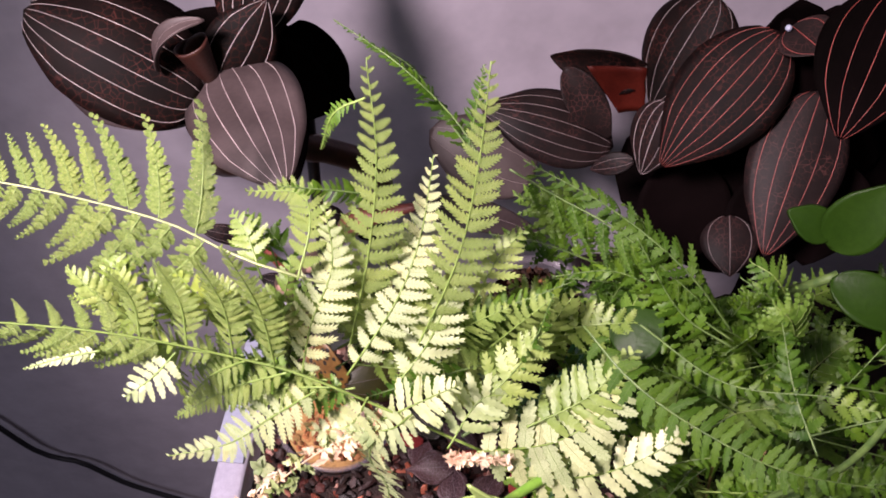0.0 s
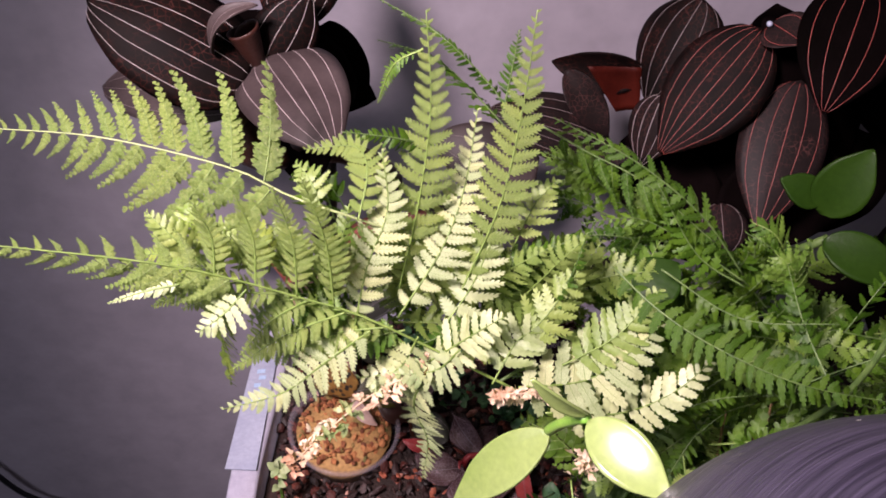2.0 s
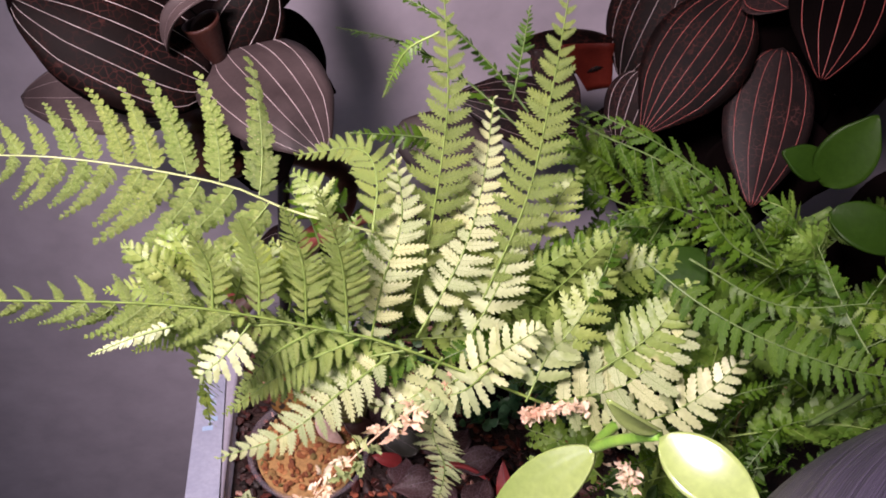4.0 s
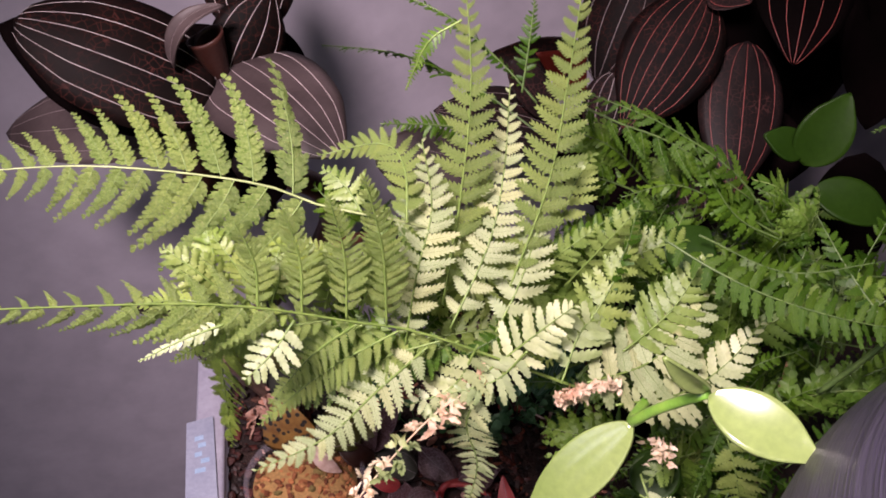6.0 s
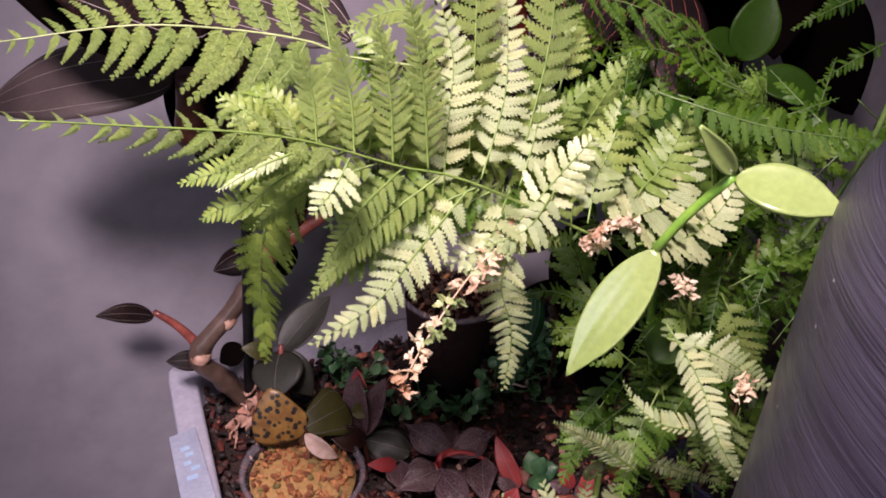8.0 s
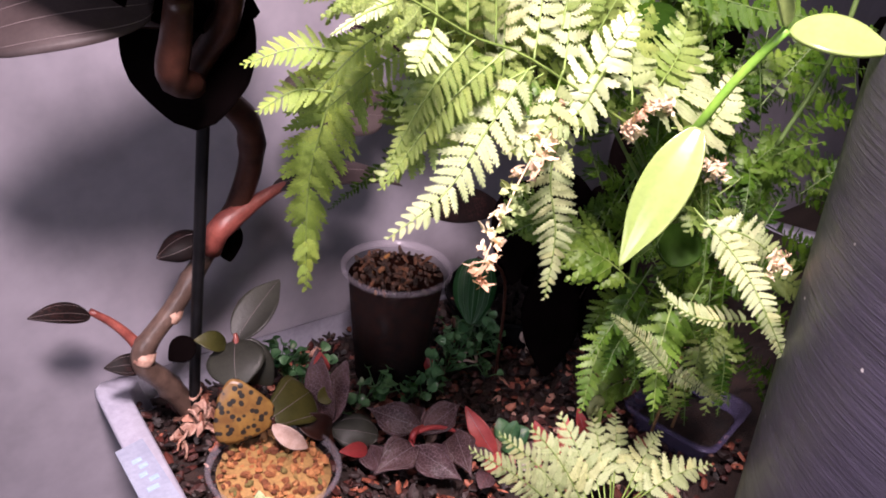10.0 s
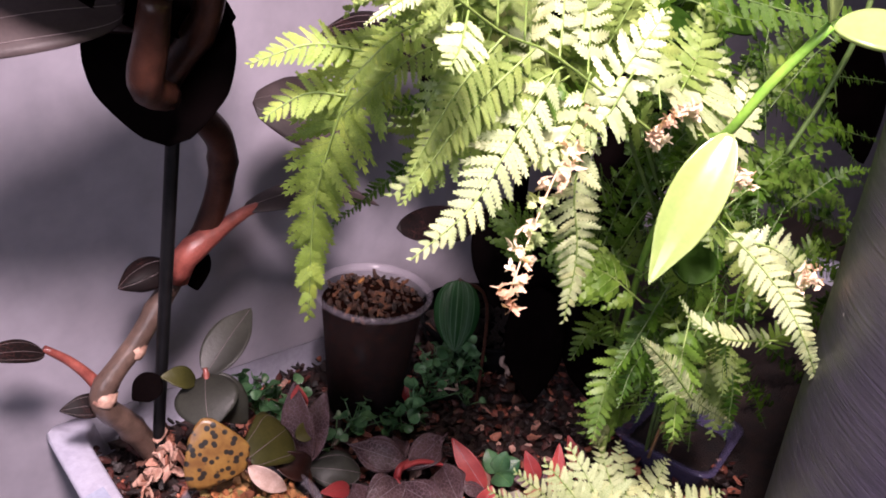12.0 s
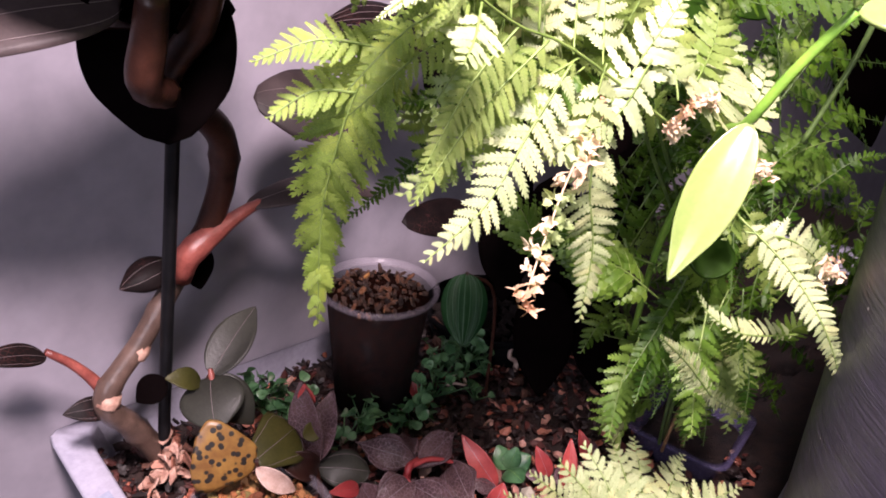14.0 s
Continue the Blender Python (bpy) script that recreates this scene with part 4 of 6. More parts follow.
# ---- jewel orchid with red veins ----
def red_orchid():
    t = thing("jewel_orchid", "bushy jewel orchid with dark leaves and red veins", "orchid")
    face = (-0.35, -0.55, 0.75)
    leaf(t, (0.178, 0.356, 0.247), (0.131, 0.325, 0.185), face, 0.052, JEWEL, 0.04, -0.15, 7, VEIN_RED, label="dark oval leaf with red veins")
    leaf(t, (0.2, 0.338, 0.228), (0.179, 0.282, 0.17), (-0.3, -0.7, 0.6), 0.045, JEWEL_GREY, 0.03, -0.2, 5, VEIN_RED, label="dull brown leaf with red veins")
    leaf(t, (0.208, 0.330, 0.291), (0.187, 0.286, 0.244), (-0.2, -0.5, 0.8), 0.048, JEWEL_BLACK_SHADE, 0.05, -0.1, 5, VEIN_RED, label="near-black leaf with bright red veins")
    leaf(t, (0.182, 0.357, 0.25), (0.191, 0.335, 0.252), (-0.1, -0.7, 0.6), 0.026, JEWEL_GREY, 0.02, 0.1, 3, VEIN_RED)
    leaf(t, (0.119, 0.370, 0.155), (0.043, 0.380, 0.170), (-0.2, -0.5, 0.8), 0.042, JEWEL_GREY, 0.1, -0.2, 6, VEIN_GREY, label="grey-brown leaf with pale stripes")
    leaf(t, (0.151, 0.380, 0.249), (0.129, 0.360, 0.193), (-0.5, -0.5, 0.7), 0.05, JEWEL, 0.06, -0.3, 5, VEIN_GREY)
    leaf(t, (0.131, 0.375, 0.203), (0.079, 0.395, 0.195), (0.1, -0.9, 0.1), 0.026, JEWEL, 0.05, 0.3, 0)
    bm, rows = bmesh.new(), []
    a, b, c, e = Vector((0.094, 0.372, 0.208)), Vector((0.125, 0.372, 0.209)), Vector((0.130, 0.370, 0.182)), Vector((0.117, 0.372, 0.178))
    for i in range(9):
        rows.append([bm.verts.new(a.lerp(e, i / 8).lerp(b.lerp(c, i / 8), j / 8) + Vector((0.001, 0.004, -0.002)) * math.sin(j / 8 * math.pi) * math.sin((i / 8 + 0.3) * 2)) for j in range(9)])
    for p, q in zip(rows, rows[1:]):
        for j in range(8):
            bm.faces.new((p[j], p[j + 1], q[j + 1], q[j]))
    flap = part("leaf", bm, BRICK, t, "folded leaf showing its brick-red underside")
    flap.modifiers.new("thickness", "SOLIDIFY").thickness = 0.0006
    # Added black leaves that stand in for the shade under the orchid.
    for q, e, w in (((0.128, 0.385, 0.123), (0.243, 0.375, 0.131), 0.07), ((0.153, 0.370, 0.100), (0.255, 0.360, 0.107), 0.06), ((0.248, 0.350, 0.191), (0.249, 0.340, 0.116), 0.06)):
        leaf(t, q, e, (-0.2, -0.7, 0.6), w, JEWEL_BLACK_SHADE, 0.05, 0.1, 0, point=0.5)
    leaf(t, (0.133, 0.350, 0.206), (0.128, 0.340, 0.164), (-0.6, -0.5, 0.6), 0.03, JEWEL_GREY, 0.06, -0.2, 5, VEIN_WHITE)
    leaf(t, (0.086, 0.385, 0.196), (0.116, 0.370, 0.161), (-0.5, -0.3, 0.8), 0.02, JEWEL_GREY, 0.06, 0.3, 0)
    leaf(t, (0.179, 0.330, 0.147), (0.178, 0.300, 0.131), (-0.2, -0.7, 0.6), 0.03, JEWEL_GREY, 0.06, -0.2, 3, VEIN_GREY)
    leaf(t, (0.122, 0.340, 0.174), (0.102, 0.345, 0.161), (-0.2, -0.5, 0.8), 0.012, JEWEL_GREY, 0.1, 0.1, 2, VEIN_GREY)
    # Black leaves added behind to paint the shaded gaps and dark wall corner.
    leaf(t, (0.190, 0.360, 0.244), (0.247, 0.340, 0.176), (-0.2, -0.6, 0.7), 0.06, JEWEL_BLACK_SHADE, 0.05, 0.1, 0, label="black leaf added to darken the gap")
    leaf(t, (0.198, 0.390, 0.243), (0.208, 0.380, 0.119), (0.1, -0.6, 0.7), 0.06, JEWEL_BLACK_SHADE, 0.03, 0.1, 0)
    leaf(t, (0.180, 0.360, 0.173), (0.155, 0.340, 0.115), (0.1, -0.6, 0.7), 0.06, JEWEL_BLACK_SHADE, 0.03, 0.1, 0)
    leaf(t, (0.160, 0.355, 0.164), (0.153, 0.320, 0.109), (-0.1, -0.7, 0.6), 0.05, JEWEL_BLACK_SHADE, 0.03, 0.1, 0)
    leaf(t, (0.206, 0.345, 0.168), (0.197, 0.310, 0.115), (-0.1, -0.7, 0.6), 0.05, JEWEL_BLACK_SHADE, 0.03, 0.1, 0)
    leaf(t, (0.219, 0.330, 0.192), (0.213, 0.300, 0.143), (-0.1, -0.7, 0.6), 0.05, JEWEL_BLACK_SHADE, 0.03, 0.1, 0)
    leaf(t, (0.235, 0.400, 0.237), (0.230, 0.375, 0.153), (-0.2, -0.7, 0.6), 0.06, JEWEL_BLACK_SHADE, 0.03, 0.1, 0)
    leaf(t, (0.271, 0.390, 0.247), (0.291, 0.360, 0.164), (-0.2, -0.7, 0.6), 0.06, JEWEL_BLACK_SHADE, 0.03, 0.1, 0)
    leaf(t, (0.327, 0.380, 0.242), (0.313, 0.340, 0.160), (-0.2, -0.7, 0.6), 0.06, JEWEL_BLACK_SHADE, 0.03, 0.1, 0)
    leaf(t, (0.118, 0.385, 0.035), (0.195, 0.380, 0.020), (-0.4, -0.6, 0.5), 0.026, JEWEL_GREY, 0.08, 0.1, 0)
    stalk(t, [(0.24, 0.38, -0.06), (0.235, 0.38, 0.06), (0.205, 0.375, 0.16), (0.182, 0.358, 0.25)], [0.006, 0.005, 0.004], JEWEL_BLACK_SHADE, n=30, knots=5)
    # More black filler leaves in place of deep shade behind the ferns.
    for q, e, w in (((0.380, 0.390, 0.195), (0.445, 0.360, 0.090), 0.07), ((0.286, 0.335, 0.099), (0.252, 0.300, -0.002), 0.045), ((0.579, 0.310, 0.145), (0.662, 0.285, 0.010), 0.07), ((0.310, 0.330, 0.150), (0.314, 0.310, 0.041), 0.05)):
        leaf(t, q, e, (-0.6, -0.6, 0.5), w, JEWEL_BLACK_SHADE, 0.06, -0.15, 0)
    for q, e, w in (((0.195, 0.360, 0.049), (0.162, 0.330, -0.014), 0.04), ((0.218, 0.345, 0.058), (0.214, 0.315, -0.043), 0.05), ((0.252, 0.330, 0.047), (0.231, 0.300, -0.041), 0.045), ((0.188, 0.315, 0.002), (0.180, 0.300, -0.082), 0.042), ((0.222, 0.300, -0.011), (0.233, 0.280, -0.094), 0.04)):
        leaf(t, q, e, (-0.6, -0.6, 0.5), w, JEWEL_BLACK_SHADE, 0.06, -0.15, 0)
    bm = bmesh.new()
    bmesh.ops.create_icosphere(bm, subdivisions=2, radius=0.0016, matrix=Matrix.Translation((0.179, 0.353, 0.2515)))
    part("bud", bm, LABEL, t, "tiny white growing point")


red_orchid()


# ---- vine with thick glossy leaves ----
def vine():
    t = thing("vanilla_vine", "climbing vine with thick glossy yellow-green leaves", "vine")
    stalk(t, [(0.15, 0.225, 0.02), (0.11, 0.2, 0.1), (0.07, 0.165, 0.17), (0.046, 0.144, 0.188), (0.044, 0.132, 0.21), (0.047, 0.118, 0.234)], [0.0017, 0.0019, 0.0021, 0.0018], VINE, n=40, label="round green vine stem")
    leaf(t, (0.0445, 0.1415, 0.19), (0.0125, 0.1435, 0.135), (-0.68, -0.42, 0.6), 0.02, VANILLA, 0.03, 0.12, 0, ridge=0.003, label="pale glossy oval leaf", thick=0.0016, fat=0.4, point=0.8)
    leaf(t, (0.047, 0.117, 0.234), (0.071, 0.088, 0.231), (-0.35, -0.45, 0.85), 0.018, VANILLA, 0.06, 0.12, 0, label="shiny oval leaf", thick=0.0016, fat=0.4, point=0.8)
    leaf(t, (0.047, 0.118, 0.235), (0.024, 0.116, 0.257), (-0.6, -0.6, 0.4), 0.006, VANILLA, 0.04, 0.5, 0, name="bud_leaf", label="narrow young leaf", thick=0.001)
    stalk(t, [(0.165, 0.150, 0.248), (0.165, 0.150, 0.221), (0.165, 0.155, 0.192), (0.159, 0.165, 0.152)], 0.0013, RACHIS_DEEP, n=20)
    stalk(t, [(0.136, 0.235, 0.191), (0.166, 0.243, 0.190), (0.188, 0.250, 0.191), (0.197, 0.252, 0.195)], 0.0022, RACHIS_DEEP, n=16)
    leaf(t, (0.191, 0.258, 0.205), (0.204, 0.262, 0.242), (-0.4, -0.7, 0.5), 0.025, VANILLA_SHADED, 0.05, 0.15, 0, label="oval vine leaf in shaded deep green", thick=0.0014)
    leaf(t, (0.192, 0.262, 0.210), (0.170, 0.268, 0.218), (-0.2, -0.6, 0.7), 0.016, VANILLA_SHADED, 0.05, 0.15, 0, thick=0.0014)
    leaf(t, (0.190, 0.245, 0.200), (0.226, 0.226, 0.192), (-0.3, -0.5, 0.8), 0.022, VANILLA_SHADED, 0.08, 0.15, 0, thick=0.0014)
    leaf(t, (0.079, 0.160, 0.108), (0.100, 0.170, 0.121), (-0.7, -0.5, 0.3), 0.022, VANILLA_SHADED, 0.04, 0.15, 0, thick=0.0014)
    leaf(t, (0.088, 0.200, 0.206), (0.106, 0.210, 0.217), (-0.3, -0.5, 0.8), 0.022, VANILLA_SHADED, 0.04, 0.15, 0, thick=0.0014)


vine()


# ---- main fern: fronds that reach over the tray, the lit ones in a paler green ----
def withered(f, rg):
    """A dead frond of the fern: a brown thread with crumpled pink leaflets, a few still green, and one curled into a ring."""
    run = smooth_path([(0.003, 0.172, 0.193), (-0.021, 0.168, 0.180), (-0.043, 0.160, 0.161), (-0.057, 0.155, 0.143)], 40)
    bm = bmesh.new()
    tube(bm, run, [0.0005 - 0.000005 * i for i in range(41)], 5)
    dead = part("frond", bm, FERN_DRY, f, "withered frond with crumpled pink and cream leaflets")

    def clump(c, size, mat, label):
        bm = bmesh.new()
        for k in range(7):
            m = Matrix.LocRotScale(c + Vector([rg.gauss(0, size * 0.3) for _ in range(3)]), Euler([rg.uniform(0, 6.3) for _ in range(3)]), (size, size, size))
            pinna_bm(bm, 3, 0.5, 0.3, rg, rg.uniform(0.4, 1.3), rg.uniform(-0.9, 0.9), m, rg.uniform(-1, 1), 0, None, 2.2, 0.5, 0.1)
        part("leaflet_clump", bm, mat, dead, label)

    for i in range(2, 41, 2):
        side = run[min(40, i + 1)] - run[i - 1]
        out = side.cross(Vector((-0.6, -0.7, 0.3))).normalized() * (0.003 if i % 4 else -0.003)
        green = 18 < i < 26
        clump(run[i] + out * 0.7, rg.uniform(0.0022, 0.0036), FERN_PALE_LIT if green or i % 7 == 0 else FERN_DRY, "leaflets still pale green" if green else "crumpled pink leaflets")
    bm = bmesh.new()
    c = Vector((0.036, 0.160, 0.188))
    ring = [c + Vector((math.cos(a) * 0.0112, -0.004 * math.sin(a), math.sin(a) * 0.0078)) for a in (0.2 + k * 0.16 for k in range(30))]
    tube(bm, ring, 0.0006, 5)
    for q in ring:
        for k in range(6):
            m = Matrix.LocRotScale(q + Vector([rg.gauss(0, 0.0006) for _ in range(3)]), Euler([rg.uniform(0, 6.3) for _ in range(3)]), (0.0021, 0.0021, 0.0021))
            pinna_bm(bm, 3, 0.5, 0.3, rg, rg.uniform(0.5, 1.4), rg.uniform(-0.9, 0.9), m, rg.uniform(-1, 1), 0, None, 2.2, 0.5, 0.1)
    part("dry_ring", bm, FERN_DRY, dead, "brown frond curled into a ring")


def pale_fern():
    f = thing("fern", "large pale green fern with toothed arching fronds", "fern", group="ferns")
    a = dict(split=True)
    frond(f, [(0.003, 0.196, 0.200), (-0.012, 0.198, 0.236), (-0.031, 0.193, 0.252), (-0.047, 0.195, 0.2565), (-0.060, 0.200, 0.258), (-0.080, 0.2047, 0.2655), (-0.125, 0.211, 0.272), (-0.168, 0.219, 0.268)], 0.040, 14, "lobed", FERN, (-0.15, -0.75, 0.65), 0.45, peak=0.05, ends=1.12, least=0.07, gain=10, rake=15, rake_low=12, stem=0.0005, upper=1.1, lower=1.08, messy=0.5, close=0, gather=0.72, rachis=RACHIS_PALE, **a)
    frond(f, [(0.038, 0.167, 0.181), (-0.024, 0.174, 0.216), (-0.051, 0.176, 0.226), (-0.095, 0.171, 0.247), (-0.148, 0.163, 0.263), (-0.171, 0.158, 0.270)], 0.05, 20, "twice", FERN, (-0.25, -0.68, 0.68), 0.16, peak=0.05, ends=1.1, ends_up=2.4, least=0.05, rake=4, rake_low=26, lower=0.9, upper=1.4, messy=0.8, gather=0.7, close=0, stem=0.00055, clear_up=0.5, clear_low=0.46, **a)
    # tall side fronds that rise from the lower rachis
    for low, tip, w in (((-0.040, 0.176, 0.222), (-0.0517, 0.176, 0.2875), 0.0098), ((-0.054, 0.176, 0.2275), (-0.0614, 0.178, 0.2795), 0.0092), ((-0.069, 0.175, 0.234), (-0.0744, 0.180, 0.2745), 0.0086), ((-0.083, 0.173, 0.241), (-0.0885, 0.1765, 0.2735), 0.0076)):
        low, tip = Vector(low), Vector(tip)
        frond(f, [low, low.lerp(tip, 0.5) + Vector((0.0025, 0.0015, 0)), tip], w, 17, "leaflet", FERN, (-0.3, -0.75, 0.6), 0.03, peak=0.35, ends=0.95, rake=26, messy=0.6, close=0.35, fill=0.82, **a)
    # and those that hang below it
    for low, tip, w, mat in (((-0.036, 0.175, 0.220), (-0.0829, 0.1806, 0.1748), 0.0098, FERN), ((-0.050, 0.176, 0.2255), (-0.0787, 0.1827, 0.1827), 0.0095, FERN), ((-0.060, 0.176, 0.229), (-0.101, 0.190, 0.203), 0.0088, FERN), ((-0.072, 0.175, 0.236), (-0.110, 0.181, 0.214), 0.0078, FERN_BRIGHT), ((-0.020, 0.174, 0.213), (-0.058, 0.182, 0.186), 0.0095, FERN)):
        low, tip = Vector(low), Vector(tip)
        frond(f, [low, low.lerp(tip, 0.5) + Vector((-0.001, 0, 0.004)), tip], w, 17, "leaflet", mat, (-0.5, -0.65, 0.55), 0.03, peak=0.3, ends=0.95, rake=22, messy=0.6, close=0.35, fill=0.82, **a)
    frond(f, [(-0.032, 0.190, 0.2545), (-0.029, 0.207, 0.264), (-0.034, 0.219, 0.266), (-0.054, 0.2267, 0.2577)], 0.0095, 16, "leaflet", FERN, (-0.2, -0.7, 0.7), 0.03, peak=0.3, messy=0.5, close=0.42, **a)
    frond(f, [(-0.046, 0.195, 0.2565), (-0.050, 0.203, 0.262), (-0.056, 0.211, 0.264)], 0.0085, 8, "leaflet", FERN, (-0.2, -0.7, 0.7), 0.03, peak=0.3, messy=0.5, close=0.42)
    frond(f, [(-0.032, 0.178, 0.208), (-0.028, 0.186, 0.234), (-0.021, 0.198, 0.253), (-0.024, 0.207, 0.275)], 0.0118, 15, "leaflet", FERN_PALE_LIT, (-0.35, -0.65, 0.68), 0.04, peak=0.45, ends=1.05, rake=14, messy=0.3, close=0.44, **a)
    frond(f, [(-0.015, 0.180, 0.212), (0.001, 0.195, 0.236), (0.009, 0.210, 0.256), (0.012, 0.224, 0.283)], 0.012, 17, "leaflet", FERN_PALE_LIT, (-0.3, -0.7, 0.65), 0.04, peak=0.45, ends=1.1, rake=10, messy=0.3, close=0.44, **a)
    frond(f, [(-0.015, 0.190, 0.214), (-0.009, 0.203, 0.252), (-0.007, 0.213, 0.290), (-0.011, 0.221, 0.325)], 0.0122, 21, "leaflet", FERN, (-0.2, -0.85, 0.5), 0.04, peak=0.4, ends=0.95, rake=13, messy=0.3, close=0.52, **a)
    frond(f, [(0.010, 0.190, 0.216), (0.022, 0.200, 0.257), (0.026, 0.210, 0.295), (0.026, 0.215, 0.331)], 0.0122, 21, "leaflet", FERN, (-0.2, -0.85, 0.5), 0.04, peak=0.4, ends=0.95, rake=13, messy=0.3, close=0.52, **a)
    frond(f, [(-0.026, 0.172, 0.213), (-0.043, 0.172, 0.193), (-0.061, 0.171, 0.173), (-0.086, 0.171, 0.161)], 0.0132, 17, "leaflet", FERN_PALE_LIT, (-0.6, -0.7, 0.3), 0.03, peak=0.3, messy=0.5, close=0.4, fill=0.84, **a)
    frond(f, [(0.003, 0.173, 0.191), (-0.006, 0.171, 0.169), (0.002, 0.170, 0.140), (0.002, 0.170, 0.109)], 0.0125, 18, "leaflet", FERN_PALE_LIT, (-0.6, -0.7, 0.3), 0.05, peak=0.35, messy=0.5, close=0.4, fill=0.84, **a)
    frond(f, [(-0.082, 0.190, 0.233), (-0.0894, 0.1984, 0.2099), (-0.0925, 0.205, 0.186), (-0.0918, 0.2115, 0.1602), (-0.0901, 0.2135, 0.121)], 0.0215, 19, "leaflet", FERN_BRIGHT, (-0.6, -0.65, 0.5), 0.04, stem=0.0004, peak=0.12, ends=0.8, rake=38, gain=14, messy=0.8, lean=0.0, close=0.26, gather=0.9, fill=1.02, **a)
    for low, tip in (((-0.087, 0.195, 0.219), (-0.1206, 0.2075, 0.2158)), ((-0.0905, 0.200, 0.205), (-0.1133, 0.2105, 0.1981))):
        low, tip = Vector(low), Vector(tip)
        frond(f, [low, low.lerp(tip, 0.5) + Vector((0, 0, 0.004)), tip], 0.0082, 14, "leaflet", FERN_BRIGHT, (-0.5, -0.65, 0.6), 0.03, peak=0.3, rake=24, messy=0.5, close=0.36, fill=0.82, **a)
    # a shaded frond, its shade given by the darker green
    frond(f, [(-0.030, 0.215, 0.178), (-0.045, 0.228, 0.158), (-0.0638, 0.2375, 0.1387)], 0.009, 15, "leaflet", FERN_DEEP_SHADED, (-0.6, -0.65, 0.4))
    frond(f, [(0.034, 0.160, 0.194), (0.062, 0.166, 0.191), (0.078, 0.172, 0.199), (0.094, 0.181, 0.211)], 0.0195, 12, "wide", FERN_PALE_LIT, (-0.2, -0.6, 0.8), 0.02, peak=0.4, rake=6, messy=0.5, close=0.36, gather=0.9, fill=1.0, **a)
    frond(f, [(0.046, 0.155, 0.184), (0.079, 0.160, 0.177), (0.102, 0.166, 0.184), (0.117, 0.173, 0.197)], 0.016, 12, "wide", FERN_PALE_LIT, (-0.2, -0.5, 0.85), messy=0.6, close=0.34, gather=0.9)
    frond(f, [(0.053, 0.170, 0.196), (0.075, 0.178, 0.206), (0.091, 0.188, 0.224)], 0.015, 12, "wide", FERN, (-0.2, -0.6, 0.8), messy=0.6, close=0.34, gather=0.9)
    # the rest, less prominent
    frond(f, [(-0.004, 0.214, 0.272), (-0.020, 0.209, 0.279), (-0.0388, 0.2058, 0.2832)], 0.009, 14, "leaflet", FERN_DEEP_SHADED, (-0.1, -0.7, 0.7))
    frond(f, [(0.030, 0.200, 0.232), (0.037, 0.207, 0.250), (0.046, 0.214, 0.258)], 0.011, 10, "leaflet", FERN, (-0.2, -0.7, 0.7), messy=0.6)
    # pinnae turned to the light, brightened by the paler green
    frond(f, [(-0.094, 0.166, 0.2435), (-0.106, 0.164, 0.2415), (-0.119, 0.162, 0.237)], 0.0038, 10, "oblong", FERN_PALE_LIT, (-0.3, -0.6, 0.75), 0.03, peak=0.15, rake=30, close=0.5, messy=0.4)
    frond(f, [(-0.072, 0.172, 0.235), (-0.080, 0.166, 0.228), (-0.089, 0.161, 0.223)], 0.0095, 6, "wide", FERN_PALE_LIT, (-0.5, -0.8, 0.4))
    frond(f, [(-0.002, 0.172, 0.194), (0.014, 0.168, 0.217), (0.024, 0.166, 0.230)], 0.013, 7, "wide", FERN_PALE_LIT, (-0.2, -0.6, 0.8), close=0.36)
    frond(f, [(0.042, 0.183, 0.211), (0.052, 0.187, 0.229), (0.056, 0.192, 0.250)], 0.013, 16, "narrow", FERN_DEEP_SHADED, (-0.9, 0.2, 0.5))
    # back fronds: the darker green stands in for their shade
    frond(f, [(0.032, 0.240, 0.264), (0.019, 0.252, 0.276), (-0.002, 0.262, 0.291), (-0.026, 0.280, 0.295)], 0.008, 16, "leaflet", FERN_DEEP_SHADED, (0.3, -0.3, 0.9))
    frond(f, [(0.040, 0.245, 0.245), (0.019, 0.280, 0.250), (0.003, 0.330, 0.236), (-0.024, 0.366, 0.222)], 0.017, 15, "narrow", FERN_DEEP_SHADED, (0.5, -0.5, 0.6))
    frond(f, [(0.025, 0.240, 0.269), (0.027, 0.246, 0.289), (0.028, 0.250, 0.302)], 0.009, 10, "leaflet", FERN_DEEP_SHADED)
    frond(f, [(-0.011, 0.219, 0.311), (-0.021, 0.220, 0.303), (-0.026, 0.223, 0.284)], 0.004, 9, "narrow", FERN_MID)
    frond(f, [(0.021, 0.200, 0.224), (0.043, 0.200, 0.232), (0.066, 0.206, 0.240)], 0.012, 13, "leaflet", FERN_DEEP_SHADED)
    frond(f, [(0.003, 0.180, 0.206), (0.014, 0.190, 0.220), (0.023, 0.200, 0.246)], 0.014, 13, "leaflet", FERN_PALE_LIT, (-0.2, -0.8, 0.5))
    frond(f, [(-0.027, 0.180, 0.208), (-0.052, 0.187, 0.186), (-0.077, 0.192, 0.172)], 0.014, 15, "leaflet", FERN, (-0.3, -0.6, 0.7))
    frond(f, [(-0.007, 0.172, 0.210), (-0.014, 0.172, 0.189), (-0.030, 0.174, 0.180)], 0.013, 11, "leaflet", FERN_PALE_LIT, (-0.4, -0.7, 0.6))
    frond(f, [(0.009, 0.165, 0.211), (0.001, 0.168, 0.194), (-0.015, 0.170, 0.188)], 0.012, 10, "wide", FERN_PALE_LIT, (-0.4, -0.7, 0.6), close=0.36)
